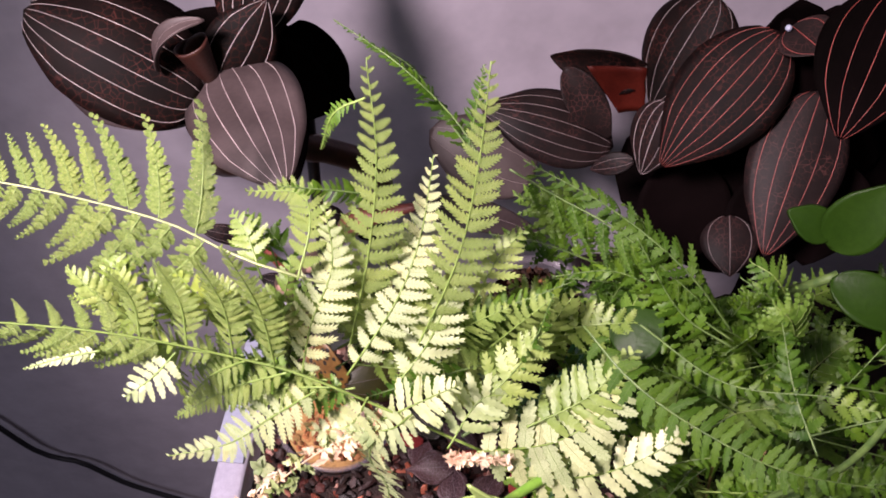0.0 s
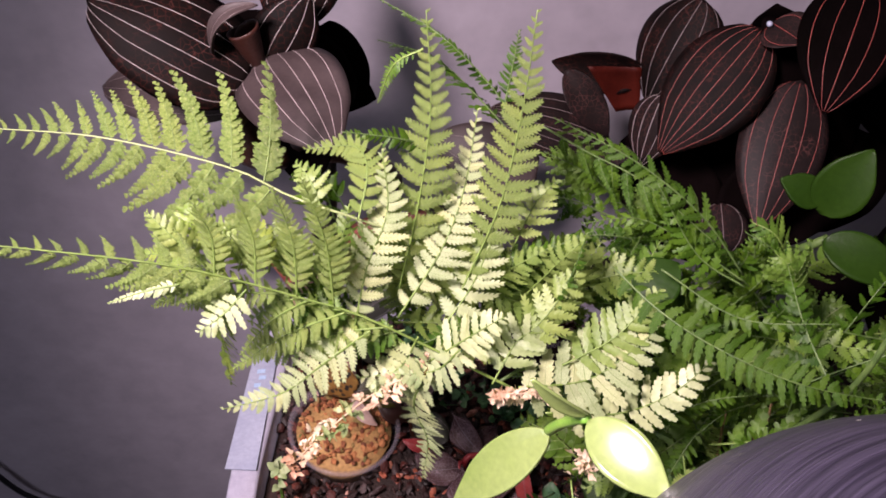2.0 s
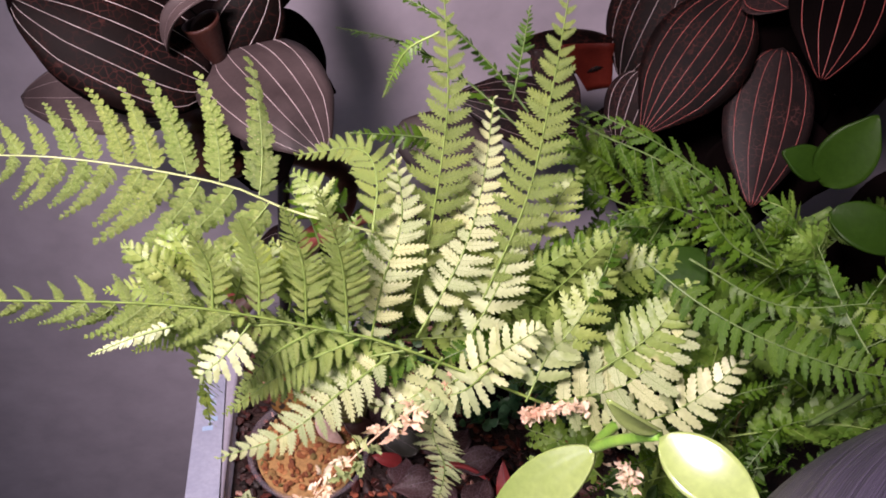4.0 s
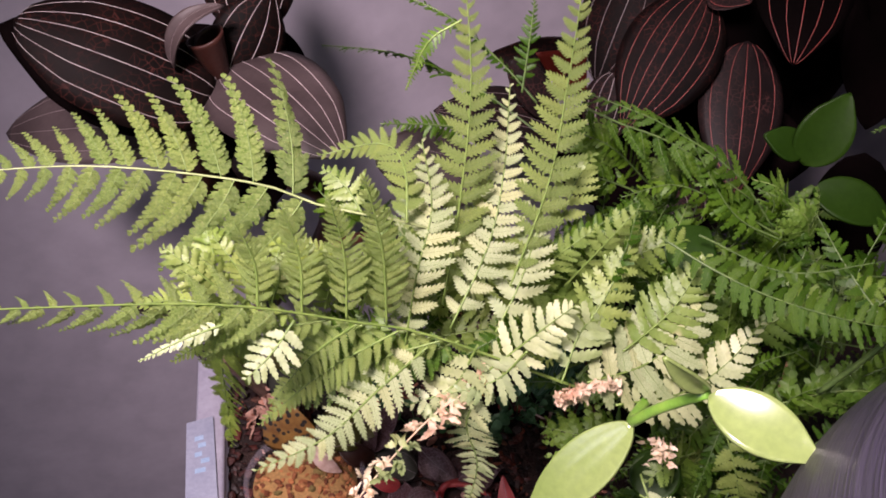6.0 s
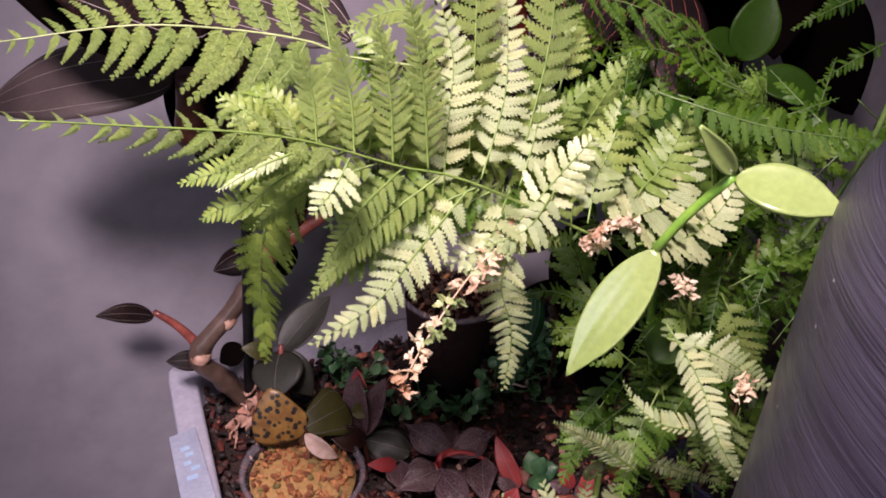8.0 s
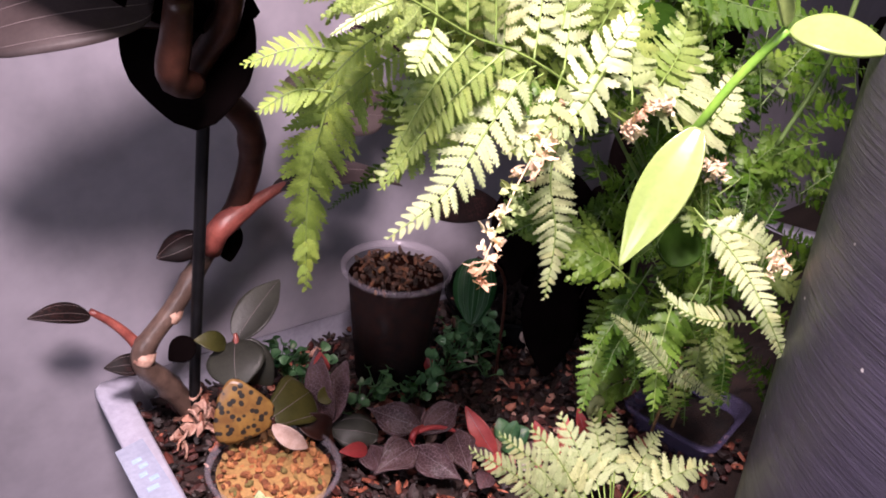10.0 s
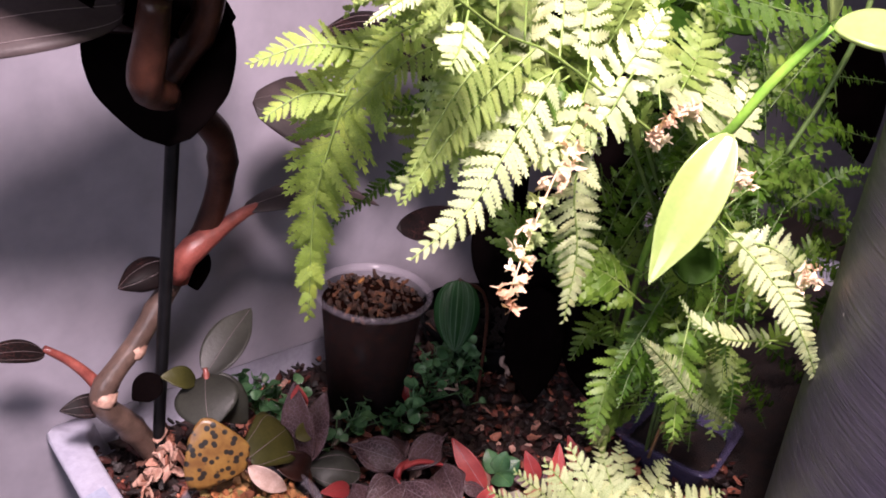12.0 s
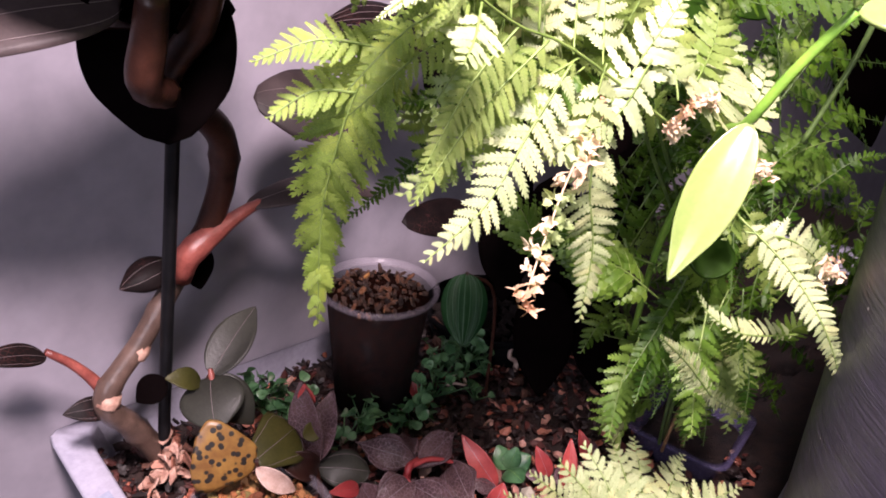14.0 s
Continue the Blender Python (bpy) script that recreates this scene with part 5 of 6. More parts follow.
    frond(f, [(0.030, 0.170, 0.203), (0.045, 0.180, 0.217), (0.057, 0.190, 0.235)], 0.014, 13, "leaflet", FERN, (-0.2, -0.7, 0.7))
    frond(f, [(0.023, 0.160, 0.196), (0.034, 0.172, 0.211), (0.049, 0.176, 0.208)], 0.014, 10, "wide", FERN_PALE_LIT, (-0.3, -0.7, 0.7), close=0.36)
    # filler behind the rachis, shade put into its dark green
    for q in ((-0.034, 0.203, 0.236), (-0.041, 0.206, 0.240), (-0.047, 0.204, 0.236)):
        frond(f, [q, (q[0] - 0.004, q[1] + 0.004, q[2] + 0.011), (q[0] - 0.011, q[1] + 0.010, q[2] + 0.019)], 0.015, 9, "leaflet", FERN_DEEP_SHADED, (-0.2, -0.7, 0.6))
    # young fronds behind the tall ones
    rg = random.Random(9)
    for k in range(17):
        u = k / 16
        b = Vector((-0.03, 0.186, 0.212)).lerp(Vector((-0.094, 0.183, 0.236)), u) + Vector((rg.uniform(-0.003, 0.003), rg.uniform(0, 0.01), 0))
        d = Vector((rg.uniform(-0.022, 0.012), rg.uniform(0.002, 0.012), rg.uniform(0.018, 0.036) * (1.1 - 0.5 * u)))
        frond(f, [b, b + d * 0.55 + Vector((0.001, -0.003, 0.002)), b + d], rg.uniform(0.008, 0.0105), 11, "leaflet", rg.choice([FERN, FERN, FERN_BRIGHT]), (rg.uniform(-0.5, 0), -0.7, rg.uniform(0.4, 0.8)))
    for k in range(9):
        b = Vector((-0.012, 0.177, 0.208)).lerp(Vector((-0.052, 0.181, 0.221)), k / 8)
        d = Vector((rg.uniform(-0.024, 0.004), rg.uniform(0.0, 0.008), rg.uniform(-0.026, -0.012)))
        frond(f, [b, b + d * 0.5 + Vector((-0.001, 0, 0.004)), b + d], rg.uniform(0.0085, 0.011), 11, "leaflet", rg.choice([FERN, FERN, FERN_MID]), (-0.45, -0.65, 0.6))
    # inner tangle round the crown
    rg = random.Random(21)
    for k in range(44):
        b = Vector((0.02, 0.203, 0.178)) + Vector((rg.uniform(-0.06, 0.04), rg.uniform(-0.004, 0.02), rg.uniform(-0.02, 0.03)))
        ang = rg.uniform(-0.6, 3.6)
        d = Vector((math.cos(ang) * 0.05, rg.uniform(-0.012, 0.03), math.sin(ang) * 0.045))
        frond(f, [b, b + d * 0.55 + Vector((0, -0.003, 0.006)), b + d], rg.uniform(0.01, 0.014), 11, "leaflet", rg.choice([FERN, FERN, FERN_DEEP_SHADED]), (rg.uniform(-0.5, 0.1), -0.7, rg.uniform(0.3, 0.8)))
    for k in range(2):
        stalk(f, [(0.175 + 0.006 * k, 0.205, -0.06), (0.165 + 0.006 * k, 0.205, 0.05), (0.06 + 0.01 * k, 0.19, 0.165), (0.03 + 0.01 * k, 0.175, 0.178)], [0.0012, 0.001, 0.0008], RACHIS_DEEP, n=20, sides=6)
    withered(f, rg)
    for q in ((0.064, 0.142, 0.167), (0.08, 0.111, 0.132)):
        bm = bmesh.new()
        for k in range(44):
            c = Vector(q) + Vector([rg.gauss(0, 0.0023) for _ in range(3)])
            pinna_bm(bm, 3, 0.5, 0.3, rg, rg.uniform(0.5, 1.3), rg.uniform(-0.9, 0.9), Matrix.LocRotScale(c, Euler([rg.uniform(0, 6.3) for _ in range(3)]), (0.0022, 0.0022, 0.0022)), 1.0, 0, None, 2.2, 0.5, 0.1)
        part("dry_curl", bm, FERN_DRY, f, "curled dry brown leaflets")


pale_fern()


# ---- second fern: fronds behind and beside, shade put into their deeper green ----
def deep_fern():
    f = thing("fern", "dense fern in shaded deep green leaning on the black vessel", "fern", group="ferns")
    a = dict(split=True)
    frond(f, [(0.070, 0.192, 0.232), (0.084, 0.172, 0.230), (0.104, 0.157, 0.226), (0.134, 0.142, 0.223), (0.173, 0.139, 0.216)], 0.0185, 17, "oblong", FERN_DEEP_SHADED, (-0.2, -0.5, 0.85), 0.03, peak=0.5, rake=8, close=0.4, **a)
    frond(f, [(0.040, 0.232, 0.270), (0.060, 0.226, 0.262), (0.082, 0.216, 0.256), (0.113, 0.201, 0.238)], 0.034, 13, "twice", FERN_DEEP_SHADED, (-0.1, -0.6, 0.8), 0.03, peak=0.4, rake=30, rake_low=32, upper=0.5, lower=1.0, close=0, **a)
    frond(f, [(0.130, 0.200, 0.221), (0.107, 0.208, 0.246), (0.078, 0.222, 0.262), (0.045, 0.235, 0.272)], 0.018, 20, "fine", FERN_DEEP_SHADED, (0.2, -0.5, 0.8), 0.04, **a)
    frond(f, [(0.062, 0.146, 0.148), (0.064, 0.120, 0.133), (0.063, 0.100, 0.115), (0.093, 0.092, 0.072)], 0.0085, 22, "leaflet", FERN_PALE_LIT, (-0.7, -0.6, 0.35), 0.05, peak=0.2, ends=1.15, **a)
    frond(f, [(0.094, 0.120, 0.093), (0.063, 0.130, 0.100), (0.053, 0.142, 0.107), (0.049, 0.148, 0.116)], 0.0085, 14, "leaflet", FERN_PALE_LIT, (-0.6, -0.5, 0.6), 0.03, lower=0.4, **a)
    frond(f, [(0.059, 0.135, 0.068), (0.033, 0.137, 0.094), (0.006, 0.138, 0.117)], 0.0068, 14, "leaflet", FERN_PALE_LIT, (-0.6, -0.6, 0.5), 0.03, **a)
    frond(f, [(0.040, 0.145, 0.087), (0.086, 0.146, 0.050), (0.150, 0.147, 0.005)], 0.007, 15, "leaflet", FERN_PALE_LIT, (-0.6, -0.6, 0.5), 0.03, **a)
    frond(f, [(0.063, 0.160, 0.113), (0.045, 0.160, 0.092), (0.028, 0.160, 0.075)], 0.013, 14, "leaflet", FERN_DEEP_SHADED, (-0.7, -0.6, 0.3))
    frond(f, [(0.148, 0.170, 0.042), (0.198, 0.165, 0.003), (0.238, 0.160, -0.045)], 0.016, 14, "leaflet", FERN_DEEP_SHADED, (-0.7, -0.6, 0.3))
    frond(f, [(0.060, 0.140, 0.143), (0.075, 0.125, 0.140), (0.106, 0.115, 0.118)], 0.011, 11, "leaflet", FERN_PALE_LIT, (-0.6, -0.6, 0.5))
    frond(f, [(0.129, 0.195, 0.222), (0.100, 0.205, 0.236), (0.081, 0.210, 0.242), (0.058, 0.207, 0.241)], 0.016, 16, "fine", FERN_DEEP_SHADED, (0.1, -0.6, 0.8))
    frond(f, [(0.128, 0.192, 0.222), (0.107, 0.200, 0.232), (0.086, 0.212, 0.259)], 0.016, 16, "fine", FERN_DEEP_SHADED, (0.1, -0.6, 0.8))
    frond(f, [(0.094, 0.200, 0.223), (0.125, 0.180, 0.216), (0.160, 0.170, 0.225)], 0.012, 16, "leaflet", FERN_DEEP_SHADED)
    frond(f, [(0.156, 0.155, 0.209), (0.149, 0.175, 0.219), (0.147, 0.200, 0.228)], 0.016, 14, "leaflet", FERN_DEEP_SHADED)
    for q, m, e, w in (((0.160, 0.200, 0.192), (0.241, 0.200, 0.175), (0.394, 0.205, 0.148), 0.016), ((0.195, 0.205, 0.167), (0.271, 0.200, 0.141), (0.431, 0.205, 0.099), 0.017),
                       ((0.193, 0.200, 0.141), (0.285, 0.200, 0.108), (0.450, 0.205, 0.058), 0.016), ((0.217, 0.200, 0.110), (0.304, 0.195, 0.075), (0.431, 0.195, 0.029), 0.016),
                       ((0.227, 0.200, 0.079), (0.296, 0.190, 0.045), (0.417, 0.185, -0.006), 0.016), ((0.245, 0.195, 0.042), (0.311, 0.185, 0.005), (0.405, 0.180, -0.049), 0.014),
                       ((0.245, 0.220, 0.191), (0.321, 0.210, 0.137), (0.397, 0.200, 0.079), 0.017), ((0.313, 0.210, 0.074), (0.380, 0.200, 0.022), (0.432, 0.190, -0.038), 0.016),
                       ((0.264, 0.200, -0.003), (0.358, 0.200, -0.062), (0.463, 0.200, -0.143), 0.016), ((0.252, 0.200, -0.025), (0.332, 0.200, -0.082), (0.412, 0.200, -0.150), 0.015), ((0.331, 0.210, -0.014), (0.414, 0.205, -0.070), (0.487, 0.200, -0.136), 0.016)):
        frond(f, [q, m, e], w, 13, "leaflet", FERN_DEEP_SHADED, (-0.6, -0.6, 0.5))
    for q, m, e in (((0.289, 0.260, 0.236), (0.258, 0.262, 0.227), (0.233, 0.266, 0.215)), ((0.302, 0.250, 0.209), (0.272, 0.250, 0.199), (0.249, 0.252, 0.187)), ((0.297, 0.280, 0.254), (0.288, 0.280, 0.229), (0.270, 0.282, 0.216))):
        frond(f, [q, m, e], 0.013, 12, "leaflet", FERN_DEEP_SHADED, (-0.3, -0.6, 0.7))
    rg = random.Random(52)
    corner = [Vector(q) for q in ((0.049, 0.232, 0.254), (0.159, 0.218, 0.212), (0.045, 0.198, 0.186), (0.164, 0.190, 0.177))]
    for k in range(46):
        u, v = rg.random(), rg.random()
        b = corner[0].lerp(corner[1], u).lerp(corner[2].lerp(corner[3], u), v) + Vector((0.012, rg.uniform(0, 0.02), -0.012))
        tip = b + Vector((rg.uniform(-0.05, 0.012), rg.uniform(-0.012, 0.012), rg.uniform(0.0, 0.035)))
        frond(f, [b, b.lerp(tip, 0.55) + Vector((0, -0.003, 0.006)), tip], rg.uniform(0.01, 0.014), 12, rg.choice(["leaflet", "tufted"]), rg.choice([FERN_DEEP_SHADED, FERN_DEEP_SHADED, FERN_DEEP_SHADED, FERN_MID]), (rg.uniform(-0.4, 0.3), -0.6, rg.uniform(0.4, 0.9)))
    rg = random.Random(77)
    for k in range(60):
        b = Vector((rg.uniform(0.085, 0.19), rg.uniform(0.17, 0.225), rg.uniform(0.07, 0.17)))
        ang = rg.uniform(-0.5, 3.7)
        d = Vector((math.cos(ang) * 0.05 + 0.01, rg.uniform(-0.03, 0.03), math.sin(ang) * 0.04 + 0.015))
        tip = b + d
        away = Vector((tip.x - 0.1395, tip.y + 0.012))
        if away.length < 0.165:
            tip = Vector((0.1395 + away.normalized().x * 0.165, -0.012 + away.normalized().y * 0.165, tip.z))
        frond(f, [b, b.lerp(tip, 0.55) + Vector((0, 0, 0.008)), tip], rg.uniform(0.011, 0.016), 12, rg.choice(["leaflet", "tufted"]), rg.choice([FERN_DEEP_SHADED, FERN_DEEP_SHADED, FERN_MID]), (rg.uniform(-0.5, 0.2), -0.6, rg.uniform(0.4, 0.9)))
    for k in range(14):
        b = Vector((rg.uniform(0.07, 0.13), rg.uniform(0.14, 0.19), rg.uniform(0.05, 0.12)))
        d = Vector((rg.uniform(-0.03, 0.03), rg.uniform(-0.02, 0.01), rg.uniform(-0.06, -0.02)))
        frond(f, [b, b + d * 0.5 + Vector((-0.004, 0, 0.004)), b + d], rg.uniform(0.009, 0.013), 11, "leaflet", rg.choice([FERN_MID, FERN_DEEP_SHADED, FERN_DEEP_SHADED]), (-0.6, -0.6, 0.4))
    for k in range(66):
        b = Vector((rg.uniform(0.15, 0.4), rg.uniform(0.19, 0.3), rg.uniform(-0.02, 0.135)))
        ang = rg.uniform(-0.8, 3.9)
        d = Vector((math.cos(ang) * 0.05, rg.uniform(-0.035, 0.02), math.sin(ang) * 0.045))
        tip = b + d
        away = Vector((tip.x - 0.1395, tip.y + 0.012))
        if away.length < 0.17:
            tip = Vector((0.1395 + away.normalized().x * 0.17, -0.012 + away.normalized().y * 0.17, tip.z))
        frond(f, [b, b.lerp(tip, 0.55) + Vector((0, 0, 0.008)), tip], rg.uniform(0.012, 0.017), 12, rg.choice(["leaflet", "tufted"]), rg.choice([FERN_DEEP_SHADED, FERN_MID]), (rg.uniform(-0.7, 0.0), -0.6, rg.uniform(0.3, 0.8)))
    for k in range(46):
        b = Vector((rg.uniform(0.1, 0.175), rg.uniform(0.155, 0.2), rg.uniform(0.01, 0.14)))
        tip = b + Vector((rg.uniform(-0.045, 0.03), rg.uniform(-0.03, 0.015), rg.uniform(-0.055, 0.015)))
        away = Vector((tip.x - 0.1395, tip.y + 0.012))
        if away.length < 0.16:
            tip = Vector((0.1395 + away.normalized().x * 0.16, -0.012 + away.normalized().y * 0.16, tip.z))
        frond(f, [b, b.lerp(tip, 0.5) + Vector((-0.003, -0.002, 0.008)), tip], rg.uniform(0.01, 0.014), 11, "leaflet", rg.choice([FERN_DEEP_SHADED, FERN_DEEP_SHADED, FERN_MID, FERN]), (-0.65, -0.6, rg.uniform(0.2, 0.6)))
    for k in range(16):
        b = Vector((rg.uniform(0.4, 0.5), rg.uniform(0.2, 0.25), rg.uniform(-0.09, 0.03)))
        tip = b + Vector((rg.uniform(-0.05, 0.03), rg.uniform(-0.03, 0.01), rg.uniform(-0.02, 0.05)))
        frond(f, [b, b.lerp(tip, 0.5) + Vector((0, 0, 0.006)), tip], 0.02, 11, "leaflet", FERN_DEEP_SHADED, (-0.65, -0.6, 0.4))
    for x, y in ((0.17, 0.2), (0.185, 0.195), (0.195, 0.205)):
        stalk(f, [(x, y, -0.06), (x - 0.004, y - 0.01, 0.03), (x - 0.02, y - 0.005, 0.13)], [0.0011, 0.0009, 0.0007], RACHIS_BROWN, n=16, sides=6)


deep_fern()


# ---- small fern at the front of the tray ----
def small_fern():
    f = thing("fern", "small young pale fern low in the tray", "fern", group="ferns")
    b = Vector((0.038, 0.140, -0.010))
    tips = [((-0.042, 0.161, 0.055), 0.009), ((-0.014, 0.170, 0.044), 0.009), ((0.013, 0.174, 0.033), 0.0105), ((0.044, 0.182, 0.022), 0.0105), ((0.078, 0.186, 0.004), 0.0105), ((0.1046, 0.188, -0.008), 0.0105), ((0.118, 0.165, -0.012), 0.0105), ((0.118, 0.132, -0.012), 0.0115)]
    tips.sort()
    tips += [(tuple((Vector(p) + Vector(q)) / 2 + Vector((0, -0.006, -0.012))), 0.009) for (p, _), (q, _) in zip(tips[2:], tips[3:])]
    for tip, w in tips:
        tip = Vector(tip)
        low = b + Vector(((tip.x - b.x) * 0.2, (tip.y - b.y) * 0.1, -0.004))
        frond(f, [low, low.lerp(tip, 0.5) + Vector((0, 0, 0.005)), tip], w * 1.15, 14, "leaflet", FERN_PALE_LIT, (-0.5, -0.5, 0.7), 0.2, peak=0.3, split=True, messy=0.5, close=0.54)
    bm = bmesh.new()
    c = Vector((0.084, 0.189, 0.004))
    tube(bm, [c + Vector((math.cos(a) * 0.0055 * (1 - a / 16), 0, math.sin(a) * 0.0055 * (1 - a / 16))) for a in (k * 0.45 for k in range(26))], [0.0022 - 0.00006 * k for k in range(26)], 7)
    part("fiddlehead", bm, FERN_PALE_LIT, f, "curled pale fern crozier")
    stalk(f, [tuple(c + Vector((0.005, 0, -0.002))), (0.09, 0.185, -0.05)], [0.002, 0.0015], RACHIS)


small_fern()


# ---- low plants over the mulch ----
def rosette():
    t = thing("jewel_orchid", "low jewel orchid with plum netted leaves on a crimson stalk", "orchid")
    for b, q, w, up, bend in (((0.064, 0.302, -0.078), (0.040, 0.342, -0.074), 0.027, 0.6, 0.12), ((0.061, 0.299, -0.079), (0.104, 0.303, -0.070), 0.024, 0.5, 0.1), ((0.080, 0.288, -0.078), (0.060, 0.246, -0.083), 0.026, 0.7, 0.12),
                              ((0.050, 0.290, -0.076), (0.008, 0.289, -0.084), 0.028, 0.8, 0.12), ((0.047, 0.290, -0.078), (0.058, 0.246, -0.083), 0.027, 0.75, 0.14), ((0.030, 0.314, -0.086), (0.020, 0.282, -0.085), 0.022, 0.8, 0.1), ((0.062, 0.306, -0.083), (0.080, 0.334, -0.079), 0.022, 0.7, 0.12)):
        leaf(t, b, Vector(b).lerp(Vector(q), 0.84), (-0.55, -0.4, up), w * 0.8, PLUM, bend, 0.2, 3, VEIN_GREY, vein=0.00014, point=1.25, wave=0.14)
    leaf(t, (0.040, 0.317, -0.083), (0.013, 0.339, -0.080), (-0.45, -0.35, 0.8), 0.024, GREY_GREEN, 0.12, -0.25, 3, VEIN_GREY, label="dark grey-green leaf with pale bands", wave=0.06)
    leaf(t, (0.027, 0.312, -0.085), (0.006, 0.314, -0.078), (-0.5, -0.5, 0.7), 0.0095, CRIMSON, 0.12, 0.3, 1, VEIN_RED, label="young crimson leaf")
    for w, path in ((0.0026, [(0.051, 0.296, -0.098), (0.050, 0.296, -0.084), (0.053, 0.298, -0.074), (0.066, 0.302, -0.077)]), (0.0018, [(0.051, 0.297, -0.080), (0.046, 0.293, -0.075), (0.046, 0.287, -0.078)]), (0.0018, [(0.054, 0.299, -0.075), (0.068, 0.295, -0.074), (0.082, 0.286, -0.078)])):
        stalk(t, path, [w, w * 0.9, w * 0.7], CRIMSON, label="crimson stalk")


rosette()


def red_shoot(base, tip, width, low):
    t = thing("red_seedling", "small plant with crimson leaves in the mulch", "seedling", group="red seedlings")
    leaf(t, base, tip, (-0.6, -0.7, 0.35), width, CRIMSON, 0.1, 0.25, 1, VEIN_WHITE, vein=0.0001)
    b = Vector(base)
    leaf(t, base, b + Vector(low), (-0.3, -0.4, 0.85), width * 1.1, PLUM, 0.12, -0.2, 1, VEIN_RED, vein=0.00016)


red_shoot((0.096, 0.264, -0.090), (0.091, 0.292, -0.065), 0.013, (-0.014, 0.012, 0.006))
red_shoot((0.077, 0.251, -0.085), (0.083, 0.250, -0.070), 0.012, (-0.018, -0.01, 0.004))
red_shoot((0.127, 0.236, -0.090), (0.136, 0.243, -0.060), 0.01, (0.01, 0.012, 0.006))
red_shoot((0.128, 0.249, -0.090), (0.124, 0.259, -0.070), 0.01, (-0.014, 0.008, 0.004))
red_shoot((0.161, 0.243, -0.090), (0.159, 0.252, -0.070), 0.008, (0.014, 0.006, 0.005))
red_shoot((0.121, 0.359, -0.090), (0.119, 0.367, -0.075), 0.007, (0.01, 0.008, 0.004))


def emerald():
    t = thing("trailing_plant", "small plant with glossy emerald leaves in the mulch", "plant")
    c = Vector((0.111, 0.269, -0.088))
    for q, w in (((0.111, 0.279, -0.075), 0.013), ((0.123, 0.261, -0.078), 0.015), ((0.104, 0.251, -0.082), 0.015), ((0.114, 0.266, -0.070), 0.012)):
        leaf(t, c, q, (-0.4, -0.5, 0.75), w, MOSS, 0.12, -0.25, 1, VINE, vein=0.00014, point=0.6)


emerald()


def ring_leaf():
    t = thing("fallen_leaf", "pale curled leaf ring lying on the mulch", "leaf")
    bm = bmesh.new()
    c = Vector((0.144, 0.345, -0.078))
    rows = [[bm.verts.new(c + Vector((math.cos(a) * r * (1 + 0.12 * math.sin(3 * a)), math.sin(a) * r * 0.8, h + 0.002 * math.sin(2 * a)))) for a in (k * 6.283 / 24 for k in range(24))] for r, h in ((0.0055, 0.0), (0.0075, 0.0015), (0.0085, 0.0005), (0.007, -0.001))]
    for i in range(4):
        for k in range(24):
            bm.faces.new((rows[i][k], rows[i][(k + 1) % 24], rows[(i + 1) % 4][(k + 1) % 24], rows[(i + 1) % 4][k]))
    part("curl", bm, ROOT_PALE, t)


ring_leaf()


def pale_bits():
    rg = random.Random(31)
    for px in ((0.055, 0.359, -0.092), (0.061, 0.348, -0.092), (0.104, 0.271, -0.090), (0.103, 0.255, -0.090), (0.150, 0.259, -0.090), (0.096, 0.275, -0.090), (0.106, 0.247, -0.090), (0.112, 0.240, -0.090)):
        ob = new("pebble", chip_mesh(rg.randrange(6), PEBBLE))
        s = rg.uniform(0.0045, 0.007)
        ob.matrix_world = Matrix.LocRotScale(Vector(px), Euler([rg.uniform(0, 6.3) for _ in range(3)]), (s, s * 0.85, s * 0.7))
        tagged(ob, "small pinkish rounded stone on the mulch", "pebble", group="pebbles in the tray")


pale_bits()


def bark_bits():
    """Larger orange-brown bark chunks behind the nursery pot and a bleached root loop."""
    rg = random.Random(63)
    for q, s in (((0.178, 0.394, -0.088), 0.011), ((0.168, 0.388, -0.092), 0.009), ((0.181, 0.402, -0.074), 0.009), ((0.134, 0.384, -0.094), 0.010), ((0.142, 0.379, -0.096), 0.007), ((0.165, 0.283, -0.094), 0.006), ((0.176, 0.307, -0.094), 0.007), ((0.189, 0.318, -0.094), 0.008), ((0.158, 0.300, -0.095), 0.006), ((0.198, 0.332, -0.095), 0.007)):
        ob = new("bark_chunk", chip_mesh(rg.randrange(6), BARK))
        ob.matrix_world = Matrix.LocRotScale(Vector(q), Euler([rg.uniform(0, 6.3) for _ in range(3)]), (s, s * 0.6, s * 0.5))
        tagged(ob, "orange-brown bark chunk lying on the mulch", "bark", group="bark chunks in the tray")
    t = thing("dry_root", "bleached curly root above the mulch", "root")
    stalk(t, [(0.199, 0.340, -0.098), (0.207, 0.343, -0.088), (0.200, 0.345, -0.080), (0.206, 0.347, -0.073), (0.210, 0.346, -0.079)], [0.0022, 0.0018, 0.0012], ROOT_PALE, n=24)


bark_bits()


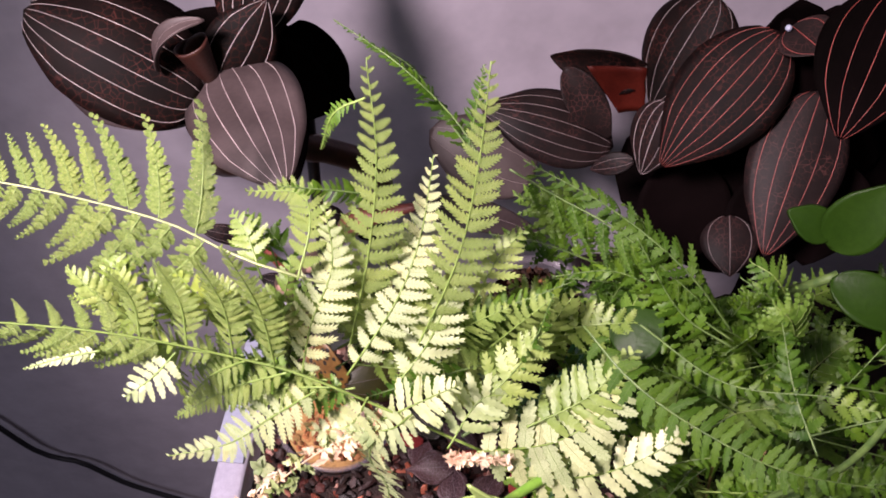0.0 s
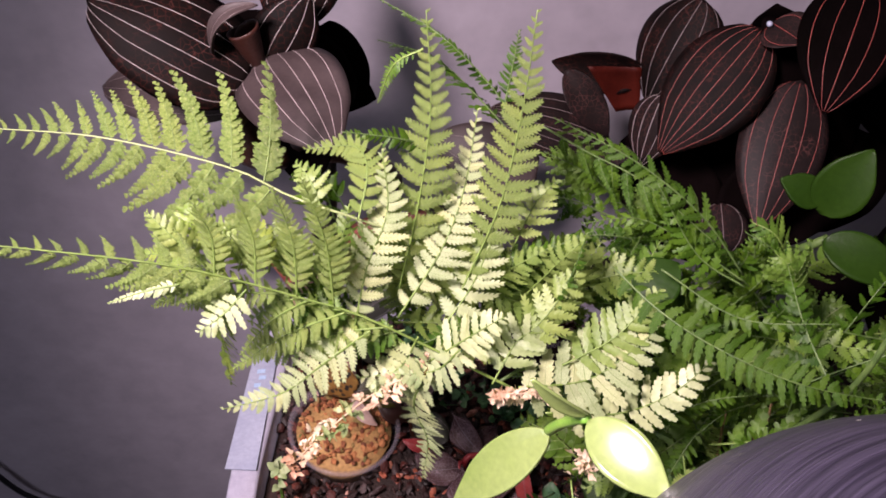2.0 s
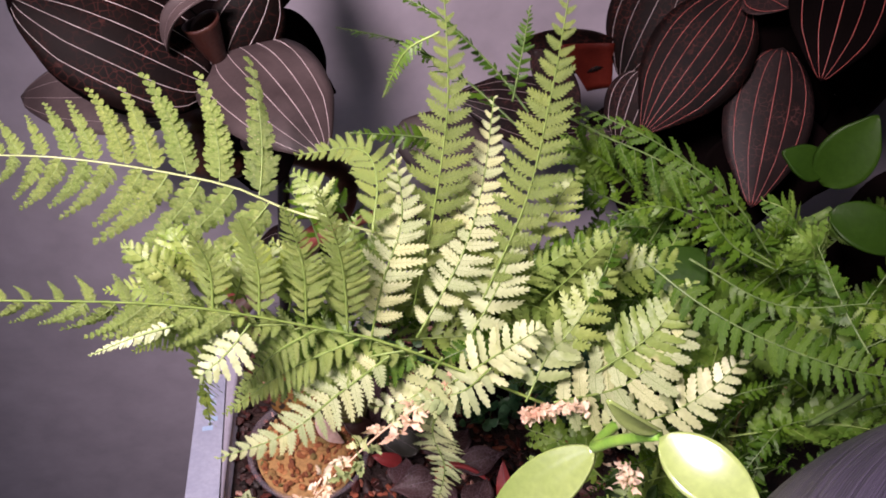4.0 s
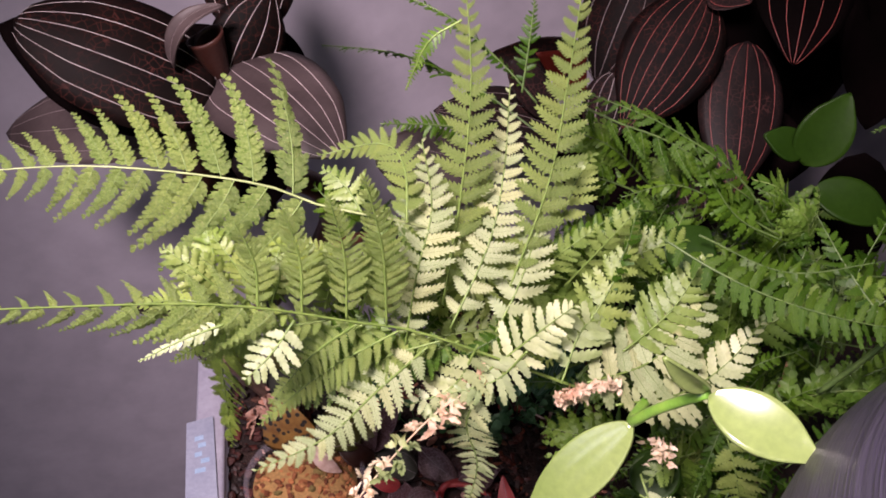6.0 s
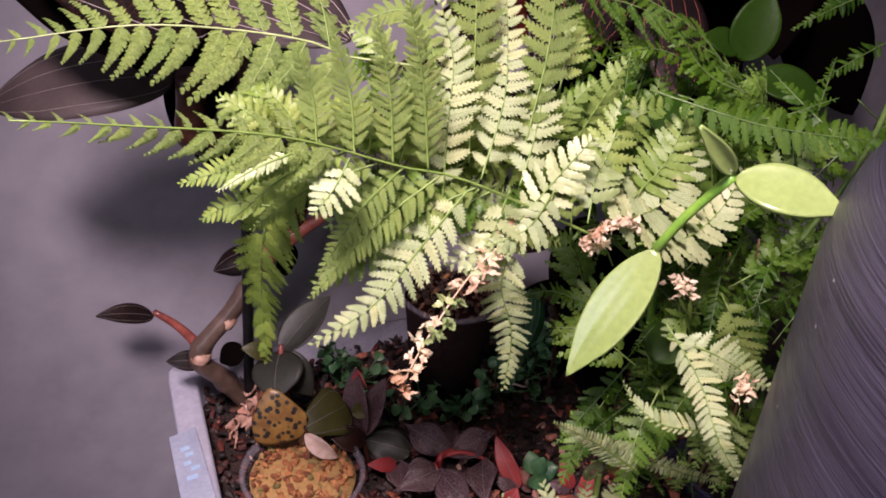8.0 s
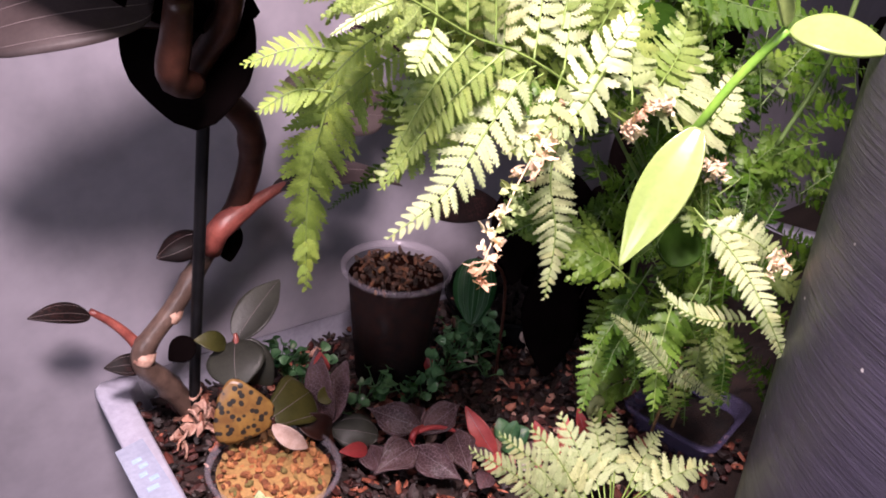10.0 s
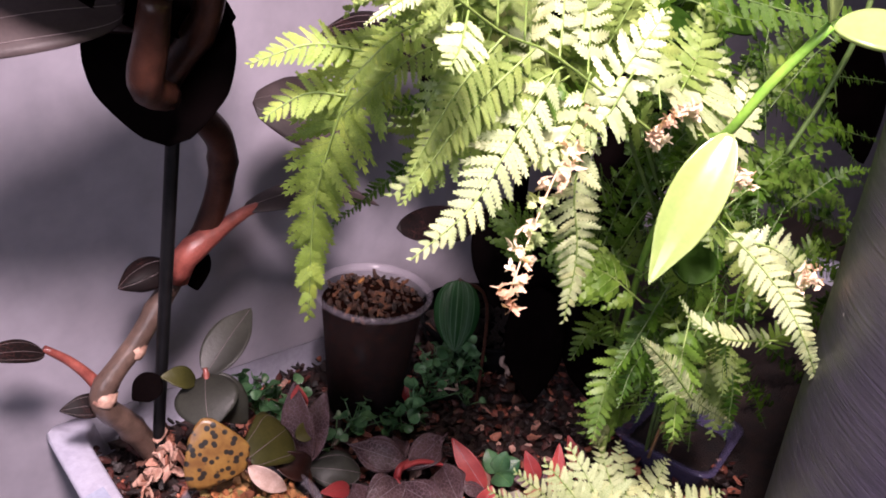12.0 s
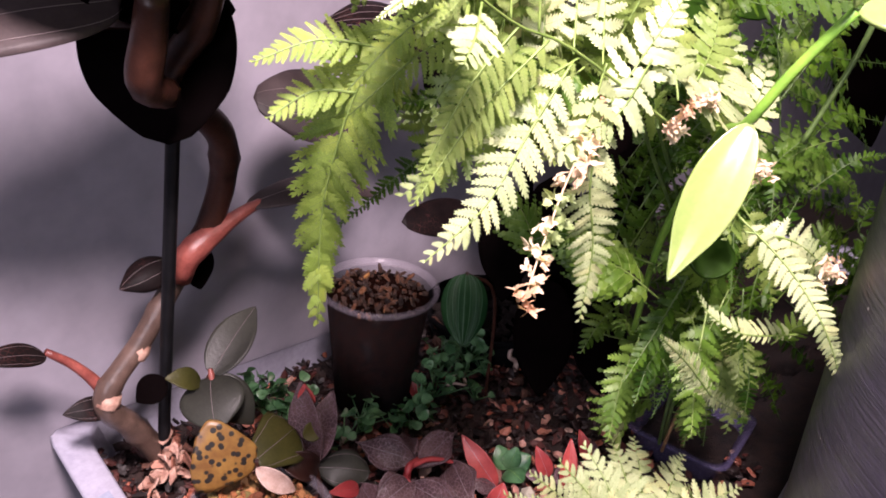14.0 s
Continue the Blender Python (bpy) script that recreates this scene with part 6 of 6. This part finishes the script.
def creeper(spots, seed):
    t = thing("creeping_plant", "low creeping plant with small round green leaves", "groundcover", group="creepers")
    rg = random.Random(seed)
    for q in spots:
        bm = bmesh.new()
        for k in range(9):
            c = Vector(q) + Vector((rg.gauss(0, 0.007), rg.gauss(0, 0.007), rg.uniform(0, 0.014)))
            m = Matrix.LocRotScale(c, Euler((rg.uniform(-0.7, 0.7), rg.uniform(-0.7, 0.7), rg.uniform(0, 6.3))), (1, 1, 1))
            r = rg.uniform(0.0028, 0.0052)
            ring = [bm.verts.new(m @ Vector((r * math.cos(a), r * 0.85 * math.sin(a), 0.0012 * math.cos(2 * a)))) for a in (k2 * math.pi / 6 for k2 in range(12))]
            mid = bm.verts.new(m @ Vector((0, 0, -0.0008)))
            for i in range(12):
                bm.faces.new((mid, ring[i], ring[(i + 1) % 12]))
            tube(bm, [c, Vector((q[0], q[1], q[2] - 0.006))], 0.0004, 4)
        part("sprig", bm, MOSS, t)


creeper([(0.012, 0.397, -0.060), (0.019, 0.394, -0.070), (0.025, 0.387, -0.075), (0.035, 0.390, -0.070), (0.033, 0.378, -0.080), (0.020, 0.403, -0.060)], 3)
creeper([(0.155, 0.336, -0.088), (0.053, 0.357, -0.088), (0.066, 0.360, -0.088), (0.084, 0.343, -0.085), (0.095, 0.338, -0.085), (0.112, 0.348, -0.080), (0.126, 0.349, -0.080), (0.159, 0.368, -0.080), (0.174, 0.357, -0.075), (0.173, 0.344, -0.080), (0.072, 0.360, -0.085), (0.113, 0.344, -0.085), (0.175, 0.370, -0.075), (0.152, 0.369, -0.085), (0.140, 0.352, -0.070), (0.150, 0.345, -0.072), (0.160, 0.352, -0.066), (0.132, 0.356, -0.074), (0.168, 0.362, -0.062), (0.145, 0.362, -0.064)], 4)


def small_orchid():
    t = thing("jewel_orchid", "small jewel orchid with soft grey-green leaves", "orchid")
    j = Vector((-0.031, 0.375, -0.015))
    leaf(t, j, (0.009, 0.390, 0.008), (-0.75, -0.5, 0.3), 0.023, GREY_GREEN, 0.06, 0.15, 1, VEIN_GREY, label="upright grey leaf with a pale midrib")
    leaf(t, j, (-0.044, 0.350, -0.033), (-0.6, -0.45, 0.65), 0.036, GREY_GREEN, 0.12, -0.1, 1, VEIN_GREY, vein=0.0001)
    leaf(t, j, (-0.017, 0.355, -0.043), (-0.6, -0.45, 0.65), 0.024, GREY_GREEN, 0.12, -0.1, 0)
    leaf(t, (-0.036, 0.377, -0.018), (-0.056, 0.380, -0.009), (-0.3, -0.5, 0.8), 0.013, OLIVE, 0.12, 0.1, 0, label="olive green leaf")
    leaf(t, (-0.053, 0.385, -0.013), (-0.068, 0.390, -0.025), (-0.7, -0.5, 0.4), 0.016, JEWEL_BLACK_SHADE, 0.1, 0.1, 0)
    stalk(t, [tuple(j), (j.x + 0.008, j.y - 0.01, -0.1)], [0.0025, 0.003], STEM)
    stalk(t, [(-0.032, 0.372, -0.017), (-0.031, 0.375, -0.013), (-0.031, 0.376, -0.011)], [0.0014, 0.0018, 0.0012], STEM_PINK, "joint", "pinkish joint", 8)


small_orchid()


def dark_seedling():
    t = thing("jewel_orchid", "small dark orchid seedling with upright purple leaves", "orchid")
    b = Vector((0.011, 0.335, -0.072))
    leaf(t, b, (0.012, 0.350, -0.023), (-0.8, -0.5, 0.2), 0.02, PLUM, 0.06, 0.25, 0)
    leaf(t, b, (0.032, 0.345, -0.036), (-0.8, -0.5, 0.2), 0.018, PLUM, 0.06, 0.25, 0)
    leaf(t, (0.014, 0.344, -0.038), (0.012, 0.347, -0.024), (-0.8, -0.5, 0.2), 0.01, CRIMSON, 0.06, 0.3, 0, label="small red young leaf")
    leaf(t, (0.004, 0.336, -0.051), (0.017, 0.337, -0.049), (-0.8, -0.5, 0.2), 0.011, OLIVE, 0.06, 0.2, 0, label="yellow-green leaf")
    stalk(t, [tuple(b), (b.x + 0.005, b.y - 0.004, -0.1)], 0.002, STEM)


dark_seedling()


def spotted_plant():
    t = thing("spotted_seedling", "seedling with yellow black-spotted leaves in the grit pot", "seedling")
    foot = Vector((-0.0285, 0.336, -0.05))
    leaf(t, foot, (-0.0575, 0.353, -0.044), (-0.75, -0.6, 0.3), 0.042, SPOTTED, 0.05, -0.12, 0, label="amber leaf with black spots and a pale rim", fan=True)
    leaf(t, foot, (0.004, 0.345, -0.05), (-0.55, -0.6, 0.55), 0.034, OLIVE, 0.06, -0.15, 3, VEIN_GREY, label="thin yellow-green leaf", fan=True)
    leaf(t, (-0.03, 0.334, -0.054), (-0.012, 0.322, -0.072), (-0.6, -0.5, 0.6), 0.011, ROOT_PALE, 0.12, 0.4, 0, label="pale pink folded leaf")
    leaf(t, (-0.012, 0.338, -0.06), (0.014, 0.334, -0.078), (-0.5, -0.5, 0.6), 0.016, JEWEL_RED, 0.2, 0.5, 0, label="dark maroon folded leaf")
    stalk(t, [tuple(foot), (foot.x + 0.004, foot.y - 0.004, -0.082)], 0.0012, STEM)


spotted_plant()


def cream_seedling():
    """A small cream-edged plant in front of the grit pot."""
    t = thing("variegated_seedling", "small seedling with cream and green leaves beside the grit pot", "seedling")
    c = Vector((-0.078, 0.268, -0.042))
    stalk(t, [(-0.076, 0.272, -0.1), (-0.077, 0.27, -0.07), tuple(c)], [0.0014, 0.0012, 0.001], VINE)
    for dx, dy, dz, w in ((0.009, -0.002, 0.002, 0.007), (-0.007, 0.001, 0.005, 0.006), (0.002, 0.004, 0.008, 0.006), (0.006, -0.006, -0.003, 0.006), (-0.004, -0.006, -0.002, 0.005), (0.0, 0.0, 0.01, 0.004)):
        leaf(t, c, c + Vector((dx, dy, dz)), (-0.3, -0.6, 0.7), w, CREAM, 0.15, 0.2, 1, VINE, vein=0.0002, thick=0.0005)
    for dx, dz in ((0.005, -0.016), (-0.004, -0.022)):
        leaf(t, c + Vector((0, 0, dz)), c + Vector((dx, -0.006, dz + 0.003)), (-0.3, -0.6, 0.7), 0.005, CREAM, 0.15, 0.2, 1, VINE, vein=0.0002)


cream_seedling()


def veined_leaf():
    t = thing("trailing_plant", "dark green pointed leaf with pale curved veins", "plant")
    b = Vector((0.140, 0.345, 0.008))
    leaf(t, b, (0.121, 0.325, -0.030), (-0.75, -0.6, 0.3), 0.03, DEEP_LEAF, 0.05, -0.15, 7, DEEP_VEIN, vein=0.00022, fat=0.4, point=0.55, ridge=0.02)
    stalk(t, [tuple(b), (b.x + 0.02, b.y - 0.01, b.z - 0.02), (b.x + 0.025, b.y - 0.01, -0.1)], 0.0012, STEM)


veined_leaf()
